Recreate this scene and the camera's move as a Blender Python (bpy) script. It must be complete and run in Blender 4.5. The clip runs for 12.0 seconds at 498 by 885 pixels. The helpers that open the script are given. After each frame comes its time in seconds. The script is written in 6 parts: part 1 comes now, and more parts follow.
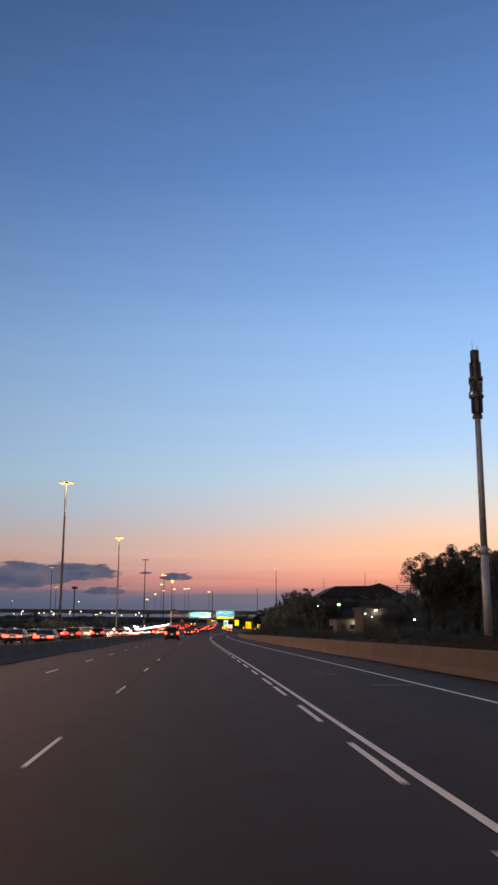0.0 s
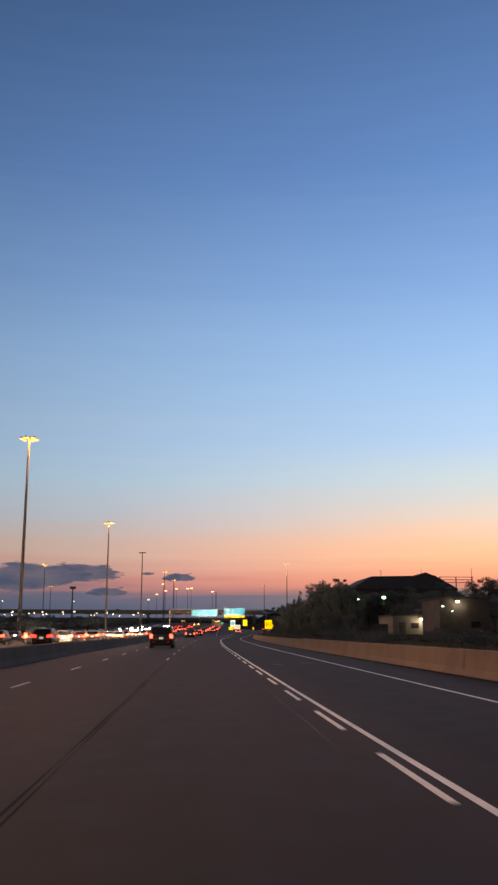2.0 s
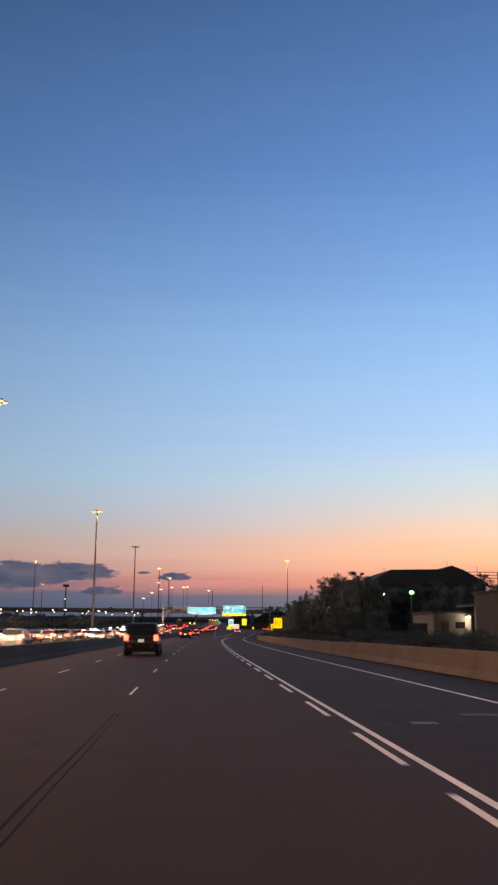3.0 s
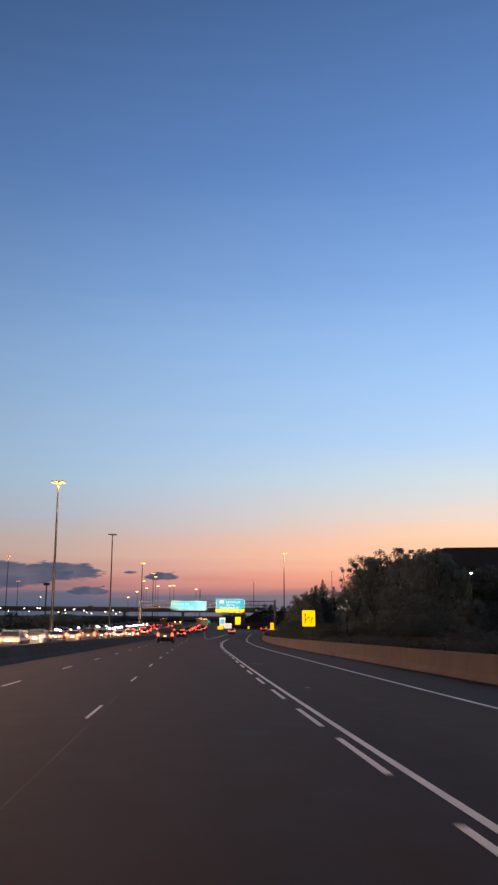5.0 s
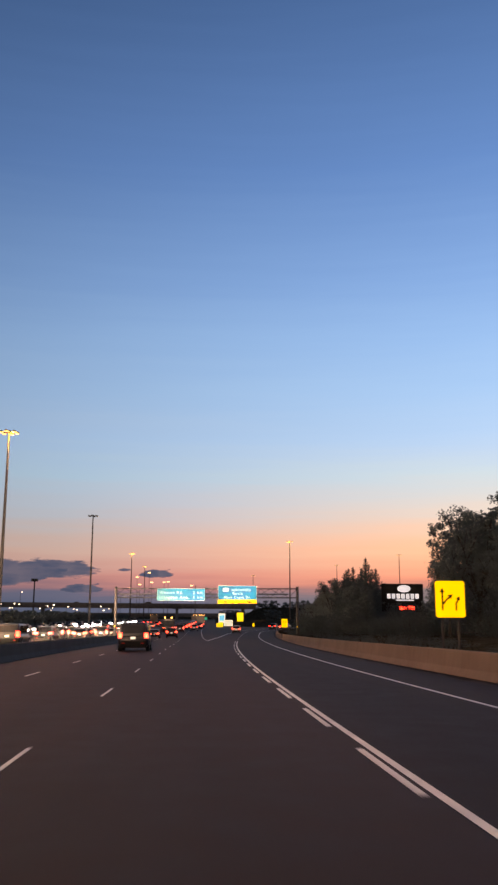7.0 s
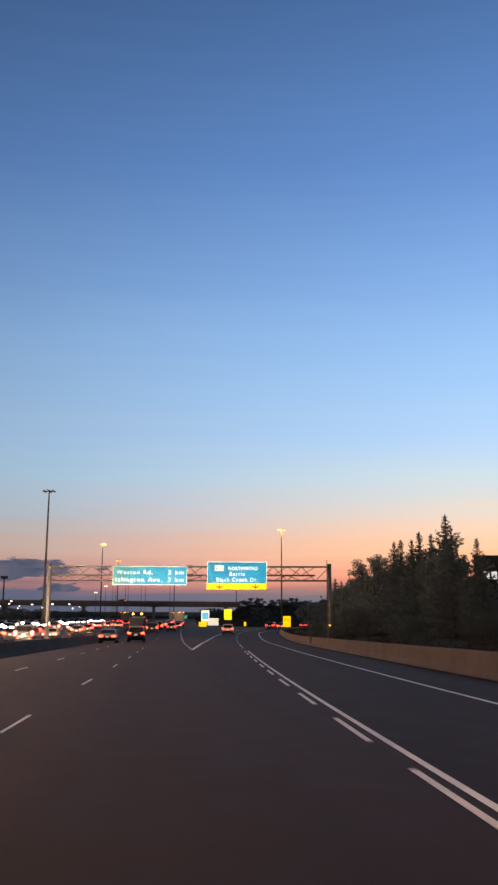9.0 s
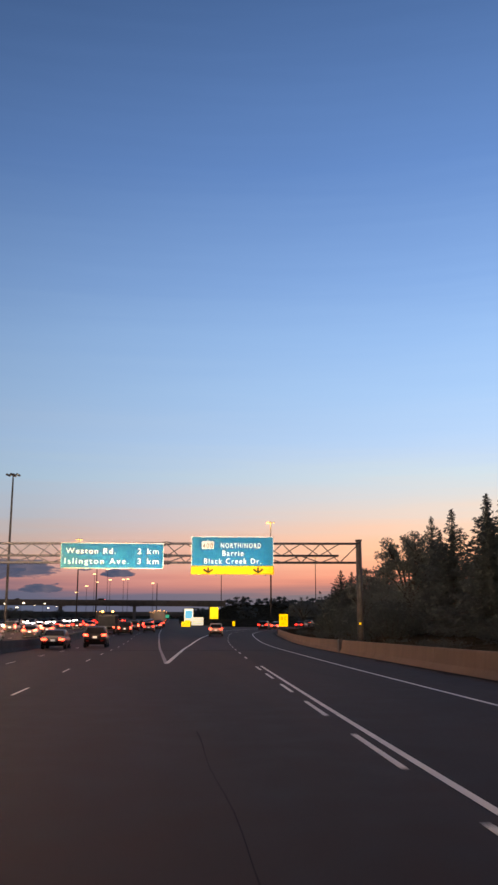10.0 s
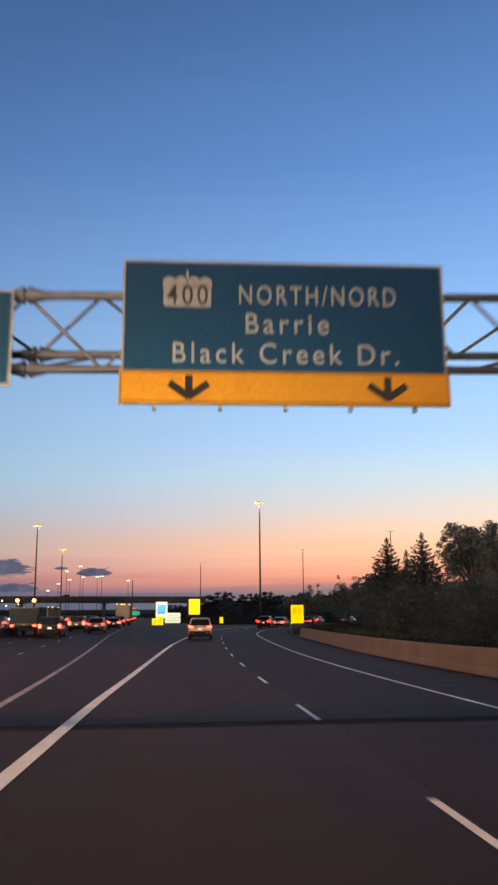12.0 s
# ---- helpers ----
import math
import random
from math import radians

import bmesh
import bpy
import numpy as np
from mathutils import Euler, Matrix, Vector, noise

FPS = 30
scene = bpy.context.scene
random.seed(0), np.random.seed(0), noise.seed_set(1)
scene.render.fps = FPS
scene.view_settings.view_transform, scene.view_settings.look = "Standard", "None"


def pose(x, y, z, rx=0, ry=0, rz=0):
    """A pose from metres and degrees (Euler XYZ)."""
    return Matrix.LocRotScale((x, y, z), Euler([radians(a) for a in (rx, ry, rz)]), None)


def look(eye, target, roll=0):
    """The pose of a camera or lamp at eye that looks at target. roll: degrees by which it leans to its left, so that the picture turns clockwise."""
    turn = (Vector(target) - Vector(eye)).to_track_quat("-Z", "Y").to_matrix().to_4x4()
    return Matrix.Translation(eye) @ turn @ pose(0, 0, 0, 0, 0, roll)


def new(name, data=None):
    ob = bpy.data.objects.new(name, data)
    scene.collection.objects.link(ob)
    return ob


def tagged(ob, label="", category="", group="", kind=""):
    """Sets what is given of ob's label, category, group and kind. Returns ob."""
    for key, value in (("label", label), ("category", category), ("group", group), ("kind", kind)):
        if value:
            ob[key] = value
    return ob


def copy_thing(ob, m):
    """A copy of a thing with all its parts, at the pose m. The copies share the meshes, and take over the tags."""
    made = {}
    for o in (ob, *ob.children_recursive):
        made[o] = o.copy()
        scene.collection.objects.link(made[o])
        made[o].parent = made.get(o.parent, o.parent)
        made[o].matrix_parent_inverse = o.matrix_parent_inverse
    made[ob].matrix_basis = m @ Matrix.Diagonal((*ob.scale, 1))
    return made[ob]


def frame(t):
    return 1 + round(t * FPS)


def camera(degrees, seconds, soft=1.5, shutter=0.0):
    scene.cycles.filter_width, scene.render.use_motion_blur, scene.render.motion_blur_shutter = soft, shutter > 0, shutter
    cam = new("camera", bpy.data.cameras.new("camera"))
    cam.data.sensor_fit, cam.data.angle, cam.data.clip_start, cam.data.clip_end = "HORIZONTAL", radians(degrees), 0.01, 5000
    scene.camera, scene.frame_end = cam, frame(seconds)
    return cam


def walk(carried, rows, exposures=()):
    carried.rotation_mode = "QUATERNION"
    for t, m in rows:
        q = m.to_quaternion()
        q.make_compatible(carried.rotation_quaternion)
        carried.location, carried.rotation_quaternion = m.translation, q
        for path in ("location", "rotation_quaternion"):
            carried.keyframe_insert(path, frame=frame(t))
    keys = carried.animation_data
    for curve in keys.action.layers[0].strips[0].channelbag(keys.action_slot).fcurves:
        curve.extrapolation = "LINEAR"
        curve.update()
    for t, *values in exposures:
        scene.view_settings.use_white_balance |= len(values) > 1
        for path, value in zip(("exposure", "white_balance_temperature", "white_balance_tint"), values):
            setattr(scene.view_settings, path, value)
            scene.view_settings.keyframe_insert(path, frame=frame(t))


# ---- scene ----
# ---- camera and its way along the road ----
cam = camera(31.39, 12.0, soft=2.6, shutter=0.3)
EYE_HEIGHT = 1.38
# seconds, x, y, pitch, roll, yaw
DRIVE = [
    (0.0, -0.000, -0.000, 11.99, -0.30, -3.47),
    (0.5, 0.022, 12.514, 12.02, -0.25, -3.26),
    (1.0, 0.028, 25.028, 12.01, -0.17, -3.26),
    (1.5, 0.000, 37.540, 12.09, -0.14, -3.22),
    (2.0, -0.068, 50.052, 12.05, -0.07, -3.27),
    (2.5, -0.144, 62.568, 12.08, -0.21, -3.40),
    (3.0, -0.183, 75.092, 12.04, -0.34, -3.54),
    (5.0, 0.286, 125.197, 12.05, -0.20, -4.35),
    (5.5, 0.500, 137.673, 12.00, -0.13, -4.46),
    (6.0, 0.730, 150.131, 11.93, -0.09, -4.44),
    (6.5, 0.967, 162.582, 12.01, -0.11, -4.51),
    (7.0, 1.203, 175.041, 11.93, -0.16, -4.65),
    (9.0, 2.547, 225.069, 11.94, -0.16, -5.98),
    (9.5, 3.190, 237.614, 12.00, -0.13, -6.54),
    (10.0, 3.969, 250.145, 11.96, -0.01, -7.02),
    (10.5, 4.847, 262.635, 11.93, 0.09, -7.42),
    (11.0, 5.787, 275.063, 11.84, 0.29, -7.66),
    (11.5, 6.767, 287.443, 11.90, 0.31, -8.00),
    (12.0, 7.766, 299.800, 11.88, 0.39, -8.40),
]
# seconds, stops, kelvin, tint: the phone's white balance drifts on the way
LENS = [
    (0.0, 0.0, 6750, 16.5), (0.5, 0.0, 7010, 17.5), (1.0, 0.0, 7130, 16.6), (1.5, 0.0, 7190, 18), (2.0, 0.0, 7130, 17), (2.5, 0.0, 6990, 18), (3.0, 0.0, 6780, 16),
    (5.0, 0.0, 6780, 17), (5.5, 0.0, 6820, 16.6), (6.0, 0.0, 7090, 17), (6.5, 0.0, 7210, 20), (7.0, 0.0, 7070, 19.5),
    (9.0, 0.0, 6725, 14.6), (9.5, 0.0, 6730, 17), (10.0, 0.0, 6920, 19), (10.5, 0.0, 7130, 21), (11.0, 0.0, 7270, 23), (11.5, 0.03, 7130, 21.5), (12.0, 0.06, 6600, 14),
]
walk(cam, [(t, pose(x, y, EYE_HEIGHT, 90 + pitch, roll, yaw)) for t, x, y, pitch, roll, yaw in DRIVE], LENS)

# ---- sky: clear dusk, afterglow ahead and to the right ----
world = bpy.data.worlds.new("dusk_sky")
scene.world = world
world.use_nodes = True


def srgb(r, g, b):
    """Linear colour from 0 to 255 display values."""
    out = []
    for v in (r, g, b):
        v = v / 255.0
        out.append(v / 12.92 if v <= 0.04045 else ((v + 0.055) / 1.055) ** 2.4)
    return (*out, 1.0)


SKY_STOPS = [  # elevation in degrees, display colour
    (-4.0, 70, 70, 84), (0.0, 102, 99, 114), (1.6, 114, 109, 125), (2.35, 130, 115, 128), (2.7, 204, 132, 125),
    (3.2, 236, 151, 134), (4.8, 248, 187, 162), (6.0, 237, 195, 178), (7.3, 218, 204, 202), (9.6, 190, 211, 225),
    (12.0, 169, 204, 237), (15.0, 155, 197, 238), (18.5, 142, 187, 235), (22.0, 125, 171, 226), (29.0, 97, 143, 205),
    (38.5, 76, 117, 173), (60.0, 60, 86, 124), (90.0, 52, 70, 98)]
wt = world.node_tree
wt.nodes.clear()
w_out = wt.nodes.new("ShaderNodeOutputWorld")
w_bg = wt.nodes.new("ShaderNodeBackground")
w_bg.inputs["Strength"].default_value = 1.0
w_co = wt.nodes.new("ShaderNodeTexCoord")
w_sep = wt.nodes.new("ShaderNodeSeparateXYZ")
wt.links.new(w_co.outputs["Generated"], w_sep.inputs[0])
# faint level streaks of haze
w_map = wt.nodes.new("ShaderNodeMapping")
w_map.inputs["Scale"].default_value = (3.0, 3.0, 60.0)
wt.links.new(w_co.outputs["Generated"], w_map.inputs["Vector"])
w_noise = wt.nodes.new("ShaderNodeTexNoise")
w_noise.inputs["Scale"].default_value = 1.6
w_noise.inputs["Detail"].default_value = 3.0
wt.links.new(w_map.outputs[0], w_noise.inputs["Vector"])
w_str = wt.nodes.new("ShaderNodeMath")
w_str.operation = "MULTIPLY_ADD"
w_str.inputs[1].default_value = 0.024
w_str.inputs[2].default_value = -0.012
wt.links.new(w_noise.outputs["Fac"], w_str.inputs[0])
w_add = wt.nodes.new("ShaderNodeMath")
w_add.operation = "ADD"
wt.links.new(w_sep.outputs["Z"], w_add.inputs[0])
wt.links.new(w_str.outputs[0], w_add.inputs[1])
w_asin = wt.nodes.new("ShaderNodeMath")
w_asin.operation = "ARCSINE"
wt.links.new(w_add.outputs[0], w_asin.inputs[0])
w_rng = wt.nodes.new("ShaderNodeMapRange")
w_rng.inputs["From Min"].default_value = radians(-4)
w_rng.inputs["From Max"].default_value = radians(90)
wt.links.new(w_asin.outputs[0], w_rng.inputs["Value"])
w_ramp = wt.nodes.new("ShaderNodeValToRGB")
ramp = w_ramp.color_ramp
while len(ramp.elements) < len(SKY_STOPS):
    ramp.elements.new(0.5)
for el, (deg, r, g, b) in zip(ramp.elements, SKY_STOPS):
    el.position = (deg + 4) / 94
    el.color = srgb(r, g, b)
wt.links.new(w_rng.outputs["Result"], w_ramp.inputs["Fac"])
# brighter towards the afterglow, dimmer away from it
w_dot = wt.nodes.new("ShaderNodeVectorMath")
w_dot.operation = "DOT_PRODUCT"
w_dot.inputs[1].default_value = (math.sin(radians(38)), math.cos(radians(38)), 0.0)
wt.links.new(w_co.outputs["Generated"], w_dot.inputs[0])
w_pos = wt.nodes.new("ShaderNodeMath")
w_pos.operation = "MAXIMUM"
w_pos.inputs[1].default_value = 0.0
wt.links.new(w_dot.outputs["Value"], w_pos.inputs[0])
w_pow = wt.nodes.new("ShaderNodeMath")
w_pow.operation = "POWER"
w_pow.inputs[1].default_value = 1.7
wt.links.new(w_pos.outputs[0], w_pow.inputs[0])
w_az = wt.nodes.new("ShaderNodeMath")
w_az.operation = "MULTIPLY_ADD"
w_az.inputs[1].default_value = 0.93
w_az.inputs[2].default_value = 0.345
wt.links.new(w_pow.outputs[0], w_az.inputs[0])
w_mul = wt.nodes.new("ShaderNodeVectorMath")
w_mul.operation = "SCALE"
wt.links.new(w_ramp.outputs["Color"], w_mul.inputs[0])
wt.links.new(w_az.outputs[0], w_mul.inputs["Scale"])
# the glow turns more golden low down towards where the sun has set
w_gold_a = wt.nodes.new("ShaderNodeMapRange")
w_gold_a.inputs["From Min"].default_value, w_gold_a.inputs["From Max"].default_value = 0.78, 0.99
wt.links.new(w_dot.outputs["Value"], w_gold_a.inputs["Value"])
w_gold_e = wt.nodes.new("ShaderNodeMapRange")
w_gold_e.inputs["From Min"].default_value, w_gold_e.inputs["From Max"].default_value = radians(11), radians(4)
wt.links.new(w_asin.outputs[0], w_gold_e.inputs["Value"])
w_gold = wt.nodes.new("ShaderNodeMath")
w_gold.operation = "MULTIPLY"
wt.links.new(w_gold_a.outputs["Result"], w_gold.inputs[0])
wt.links.new(w_gold_e.outputs["Result"], w_gold.inputs[1])
w_tint = wt.nodes.new("ShaderNodeMixRGB")
w_tint.blend_type = "MULTIPLY"
w_tint.inputs[2].default_value = (1.04, 1.11, 0.80, 1)
wt.links.new(w_gold.outputs[0], w_tint.inputs[0])
wt.links.new(w_mul.outputs[0], w_tint.inputs[1])
# greyer haze away from the glow; the unseen mauve sky opposite is boosted to warm the road
w_haze_a = wt.nodes.new("ShaderNodeMapRange")
w_haze_a.inputs["From Min"].default_value, w_haze_a.inputs["From Max"].default_value = 0.93, 0.70
wt.links.new(w_dot.outputs["Value"], w_haze_a.inputs["Value"])
w_haze_e = wt.nodes.new("ShaderNodeMapRange")
w_haze_e.inputs["From Min"].default_value, w_haze_e.inputs["From Max"].default_value = radians(13), radians(7)
wt.links.new(w_asin.outputs[0], w_haze_e.inputs["Value"])
w_haze = wt.nodes.new("ShaderNodeMath")
w_haze.operation = "MULTIPLY"
wt.links.new(w_haze_a.outputs["Result"], w_haze.inputs[0])
wt.links.new(w_haze_e.outputs["Result"], w_haze.inputs[1])
w_grey = wt.nodes.new("ShaderNodeMixRGB")
w_grey.blend_type = "MULTIPLY"
w_grey.inputs[2].default_value = (0.71, 0.98, 1.15, 1)
wt.links.new(w_haze.outputs[0], w_grey.inputs[0])
wt.links.new(w_tint.outputs[0], w_grey.inputs[1])
w_opp = wt.nodes.new("ShaderNodeMapRange")
w_opp.inputs["From Min"].default_value, w_opp.inputs["From Max"].default_value = 0.3, -0.4
wt.links.new(w_dot.outputs["Value"], w_opp.inputs["Value"])
w_mauve = wt.nodes.new("ShaderNodeMixRGB")
w_mauve.blend_type = "MULTIPLY"
w_mauve.inputs[2].default_value = (2.8, 1.72, 1.06, 1)
wt.links.new(w_opp.outputs["Result"], w_mauve.inputs[0])
wt.links.new(w_grey.outputs[0], w_mauve.inputs[1])
wt.links.new(w_mauve.outputs[0], w_bg.inputs["Color"])
wt.links.new(w_bg.outputs[0], w_out.inputs["Surface"])

# the last glow of the sun that has set, low over the horizon ahead
sun = new("sun", bpy.data.lights.new("sun", "SUN"))
sun.data.energy, sun.data.angle, sun.data.color = 0.12, radians(25), (1.0, 0.62, 0.45)
sun.matrix_world = look((0, 0, 0), (-math.sin(radians(38)), -math.cos(radians(38)), -0.16))

# two unseen narrow spots added at the start, to light only the gantry signs
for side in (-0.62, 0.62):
    own = new("sign_spot", bpy.data.lights.new("sign_spot", "SPOT"))
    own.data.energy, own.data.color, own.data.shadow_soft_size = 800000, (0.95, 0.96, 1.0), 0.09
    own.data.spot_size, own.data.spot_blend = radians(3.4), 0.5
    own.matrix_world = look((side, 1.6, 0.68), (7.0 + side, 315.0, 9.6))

# ---- materials ----
def nodes_of(mat):
    mat.use_nodes = True
    return mat.node_tree, mat.node_tree.nodes["Principled BSDF"]


def coords(nt, scale=(1, 1, 1), kind="Object"):
    co = nt.nodes.new("ShaderNodeTexCoord")
    mp = nt.nodes.new("ShaderNodeMapping")
    mp.inputs["Scale"].default_value = scale
    nt.links.new(co.outputs[kind], mp.inputs["Vector"])
    return mp.outputs[0]


def noise_tex(nt, vec, scale, detail=4.0, rough=0.55):
    n = nt.nodes.new("ShaderNodeTexNoise")
    n.inputs["Scale"].default_value = scale
    n.inputs["Detail"].default_value = detail
    n.inputs["Roughness"].default_value = rough
    nt.links.new(vec, n.inputs["Vector"])
    return n.outputs["Fac"]


def ramp_of(nt, fac, stops):
    r = nt.nodes.new("ShaderNodeValToRGB")
    while len(r.color_ramp.elements) < len(stops):
        r.color_ramp.elements.new(0.5)
    for el, (p, c) in zip(r.color_ramp.elements, stops):
        el.position, el.color = p, (*c, 1.0)
    nt.links.new(fac, r.inputs["Fac"])
    return r.outputs["Color"]


def mixed(nt, a, b, fac, mode="MIX"):
    m = nt.nodes.new("ShaderNodeMixRGB")
    m.blend_type = mode
    for sock, v in zip(m.inputs, (fac, a, b)):
        if hasattr(v, "is_output"):
            nt.links.new(v, sock)
        else:
            sock.default_value = v if isinstance(v, float) else (*v, 1.0)
    return m.outputs[0]


def bumped(nt, bsdf, height, strength=0.3, distance=0.01):
    b = nt.nodes.new("ShaderNodeBump")
    b.inputs["Strength"].default_value = strength
    b.inputs["Distance"].default_value = distance
    nt.links.new(height, b.inputs["Height"])
    nt.links.new(b.outputs[0], bsdf.inputs["Normal"])


def plain(name, color, rough=0.6, metal=0.0, var=0.25, scale=6.0, bump=0.15, spec=0.5):
    """A worn surface: the colour varied at two scales, with fine relief."""
    mat = bpy.data.materials.new(name)
    nt, b = nodes_of(mat)
    vec = coords(nt)
    n1 = noise_tex(nt, vec, scale)
    n2 = noise_tex(nt, vec, scale * 9)
    dark = tuple(c * (1 - var) for c in color)
    light = tuple(min(1, c * (1 + var)) for c in color)
    c1 = ramp_of(nt, n1, [(0.3, dark), (0.7, light)])
    c2 = ramp_of(nt, n2, [(0.3, (0.82, 0.82, 0.82)), (0.7, (1, 1, 1))])
    nt.links.new(mixed(nt, c1, c2, 1.0, "MULTIPLY"), b.inputs["Base Color"])
    b.inputs["Roughness"].default_value = rough
    b.inputs["Metallic"].default_value = metal
    b.inputs["Specular IOR Level"].default_value = spec
    if bump:
        bumped(nt, b, n2, bump)
    return mat


def lit(name, color, strength):
    """A lamp's glowing face."""
    mat = bpy.data.materials.new(name)
    nt, b = nodes_of(mat)
    b.inputs["Base Color"].default_value = (*color, 1)
    b.inputs["Emission Color"].default_value = (*color, 1)
    b.inputs["Emission Strength"].default_value = strength
    b.inputs["Roughness"].default_value = 0.3
    return mat


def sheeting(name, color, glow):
    """Road-sign sheeting: emission stands in for headlights thrown back by the film."""
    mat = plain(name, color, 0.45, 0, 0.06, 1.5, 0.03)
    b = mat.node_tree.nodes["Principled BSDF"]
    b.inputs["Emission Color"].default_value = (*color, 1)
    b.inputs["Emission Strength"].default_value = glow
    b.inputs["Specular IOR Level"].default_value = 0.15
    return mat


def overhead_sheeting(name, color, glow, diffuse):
    """Overhead sign film: a glossy lobe stands in for returned headlights; glow adds emission."""
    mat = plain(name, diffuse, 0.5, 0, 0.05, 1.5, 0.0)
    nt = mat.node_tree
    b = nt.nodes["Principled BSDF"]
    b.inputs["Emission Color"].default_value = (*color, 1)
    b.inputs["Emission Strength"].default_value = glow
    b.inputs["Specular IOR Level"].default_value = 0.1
    gl = nt.nodes.new("ShaderNodeBsdfGlossy")
    gl.inputs["Color"].default_value = (*color, 1)
    gl.inputs["Roughness"].default_value = 0.27
    mx = nt.nodes.new("ShaderNodeMixShader")
    mx.inputs["Fac"].default_value = 0.19
    nt.links.new(b.outputs[0], mx.inputs[1])
    nt.links.new(gl.outputs[0], mx.inputs[2])
    nt.links.new(mx.outputs[0], nt.nodes["Material Output"].inputs["Surface"])
    return mat


def asphalt(name, low, high, gloss):
    mat = bpy.data.materials.new(name)
    nt, b = nodes_of(mat)
    vec = coords(nt)
    grain = noise_tex(nt, vec, 70.0, 3, 0.7)
    mid = noise_tex(nt, vec, 1.3, 5)
    lanes = noise_tex(nt, coords(nt, (0.42, 0.012, 1)), 1.0, 3)
    patch = noise_tex(nt, coords(nt, (0.09, 0.02, 1)), 1.0, 2)
    base = ramp_of(nt, mid, [(0.3, low), (0.72, high)])
    streak = ramp_of(nt, lanes, [(0.36, (0.70, 0.70, 0.72)), (0.62, (1.12, 1.08, 1.06))])
    tone = ramp_of(nt, patch, [(0.42, (0.86, 0.87, 0.92)), (0.60, (1.06, 1.02, 1.0))])
    speck = ramp_of(nt, grain, [(0.35, (0.72, 0.72, 0.72)), (0.7, (1.15, 1.15, 1.15))])
    c = mixed(nt, base, streak, 1.0, "MULTIPLY")
    c = mixed(nt, c, tone, 1.0, "MULTIPLY")
    c = mixed(nt, c, speck, 1.0, "MULTIPLY")
    nt.links.new(c, b.inputs["Base Color"])
    rr = nt.nodes.new("ShaderNodeMapRange")
    rr.inputs["To Min"].default_value, rr.inputs["To Max"].default_value = 0.62, 0.85
    nt.links.new(mid, rr.inputs["Value"])
    nt.links.new(rr.outputs["Result"], b.inputs["Roughness"])
    b.inputs["Specular IOR Level"].default_value = gloss
    bumped(nt, b, grain, 0.35, 0.006)
    return mat


def paint_line():
    mat = bpy.data.materials.new("road_paint")
    nt, b = nodes_of(mat)
    vec = coords(nt, kind="Object")
    n = noise_tex(nt, vec, 9.0, 5, 0.7)
    g = noise_tex(nt, vec, 1.2, 2)
    c = ramp_of(nt, n, [(0.25, (0.24, 0.21, 0.18)), (0.38, (0.78, 0.72, 0.64)), (0.7, (0.86, 0.80, 0.72))])
    d = ramp_of(nt, g, [(0.3, (0.78, 0.78, 0.78)), (0.7, (1, 1, 1))])
    nt.links.new(mixed(nt, c, d, 1.0, "MULTIPLY"), b.inputs["Base Color"])
    b.inputs["Roughness"].default_value = 0.6
    bumped(nt, b, n, 0.2, 0.004)
    return mat


def leaf_mat(name, a, c):
    mat = bpy.data.materials.new(name)
    nt, b = nodes_of(mat)
    geo = nt.nodes.new("ShaderNodeNewGeometry")
    info = nt.nodes.new("ShaderNodeObjectInfo")
    col = ramp_of(nt, geo.outputs["Random Per Island"], [(0.0, a), (1.0, c)])
    tint = ramp_of(nt, info.outputs["Random"], [(0.0, (0.84, 0.86, 0.88)), (1.0, (1.08, 1.06, 1.0))])
    nt.links.new(mixed(nt, col, tint, 1.0, "MULTIPLY"), b.inputs["Base Color"])
    b.inputs["Roughness"].default_value = 0.7
    b.inputs["Specular IOR Level"].default_value = 0.1
    # thin leaves let some of the sky's light through
    tl = nt.nodes.new("ShaderNodeBsdfTranslucent")
    tl.inputs["Color"].default_value = (*c, 1)
    mx = nt.nodes.new("ShaderNodeMixShader")
    mx.inputs["Fac"].default_value = 0.55
    nt.links.new(b.outputs[0], mx.inputs[1])
    nt.links.new(tl.outputs[0], mx.inputs[2])
    nt.links.new(mx.outputs[0], nt.nodes["Material Output"].inputs["Surface"])
    return mat


def car_paint(name, color, rough=0.28):
    mat = plain(name, color, rough, 0.05, 0.08, 2.0, 0, 0.3)
    mat.node_tree.nodes["Principled BSDF"].inputs["Coat Weight"].default_value = 0.15
    return mat


def concrete(name, a, c):
    """Cast concrete with vertical run-off stains and fine pores."""
    mat = bpy.data.materials.new(name)
    nt, b = nodes_of(mat)
    big = noise_tex(nt, coords(nt, (0.5, 0.5, 0.5)), 1.0, 4)
    run = noise_tex(nt, coords(nt, (2.2, 2.2, 0.12)), 2.0, 4, 0.65)
    pore = noise_tex(nt, coords(nt), 45.0, 3)
    col = ramp_of(nt, big, [(0.3, a), (0.7, c)])
    st = ramp_of(nt, run, [(0.32, (0.86, 0.85, 0.84)), (0.6, (1, 1, 1))])
    po = ramp_of(nt, pore, [(0.3, (0.85, 0.85, 0.85)), (0.6, (1, 1, 1))])
    nt.links.new(mixed(nt, mixed(nt, col, st, 1.0, "MULTIPLY"), po, 1.0, "MULTIPLY"), b.inputs["Base Color"])
    b.inputs["Roughness"].default_value = 0.88
    b.inputs["Specular IOR Level"].default_value = 0.2
    bumped(nt, b, pore, 0.3, 0.006)
    return mat


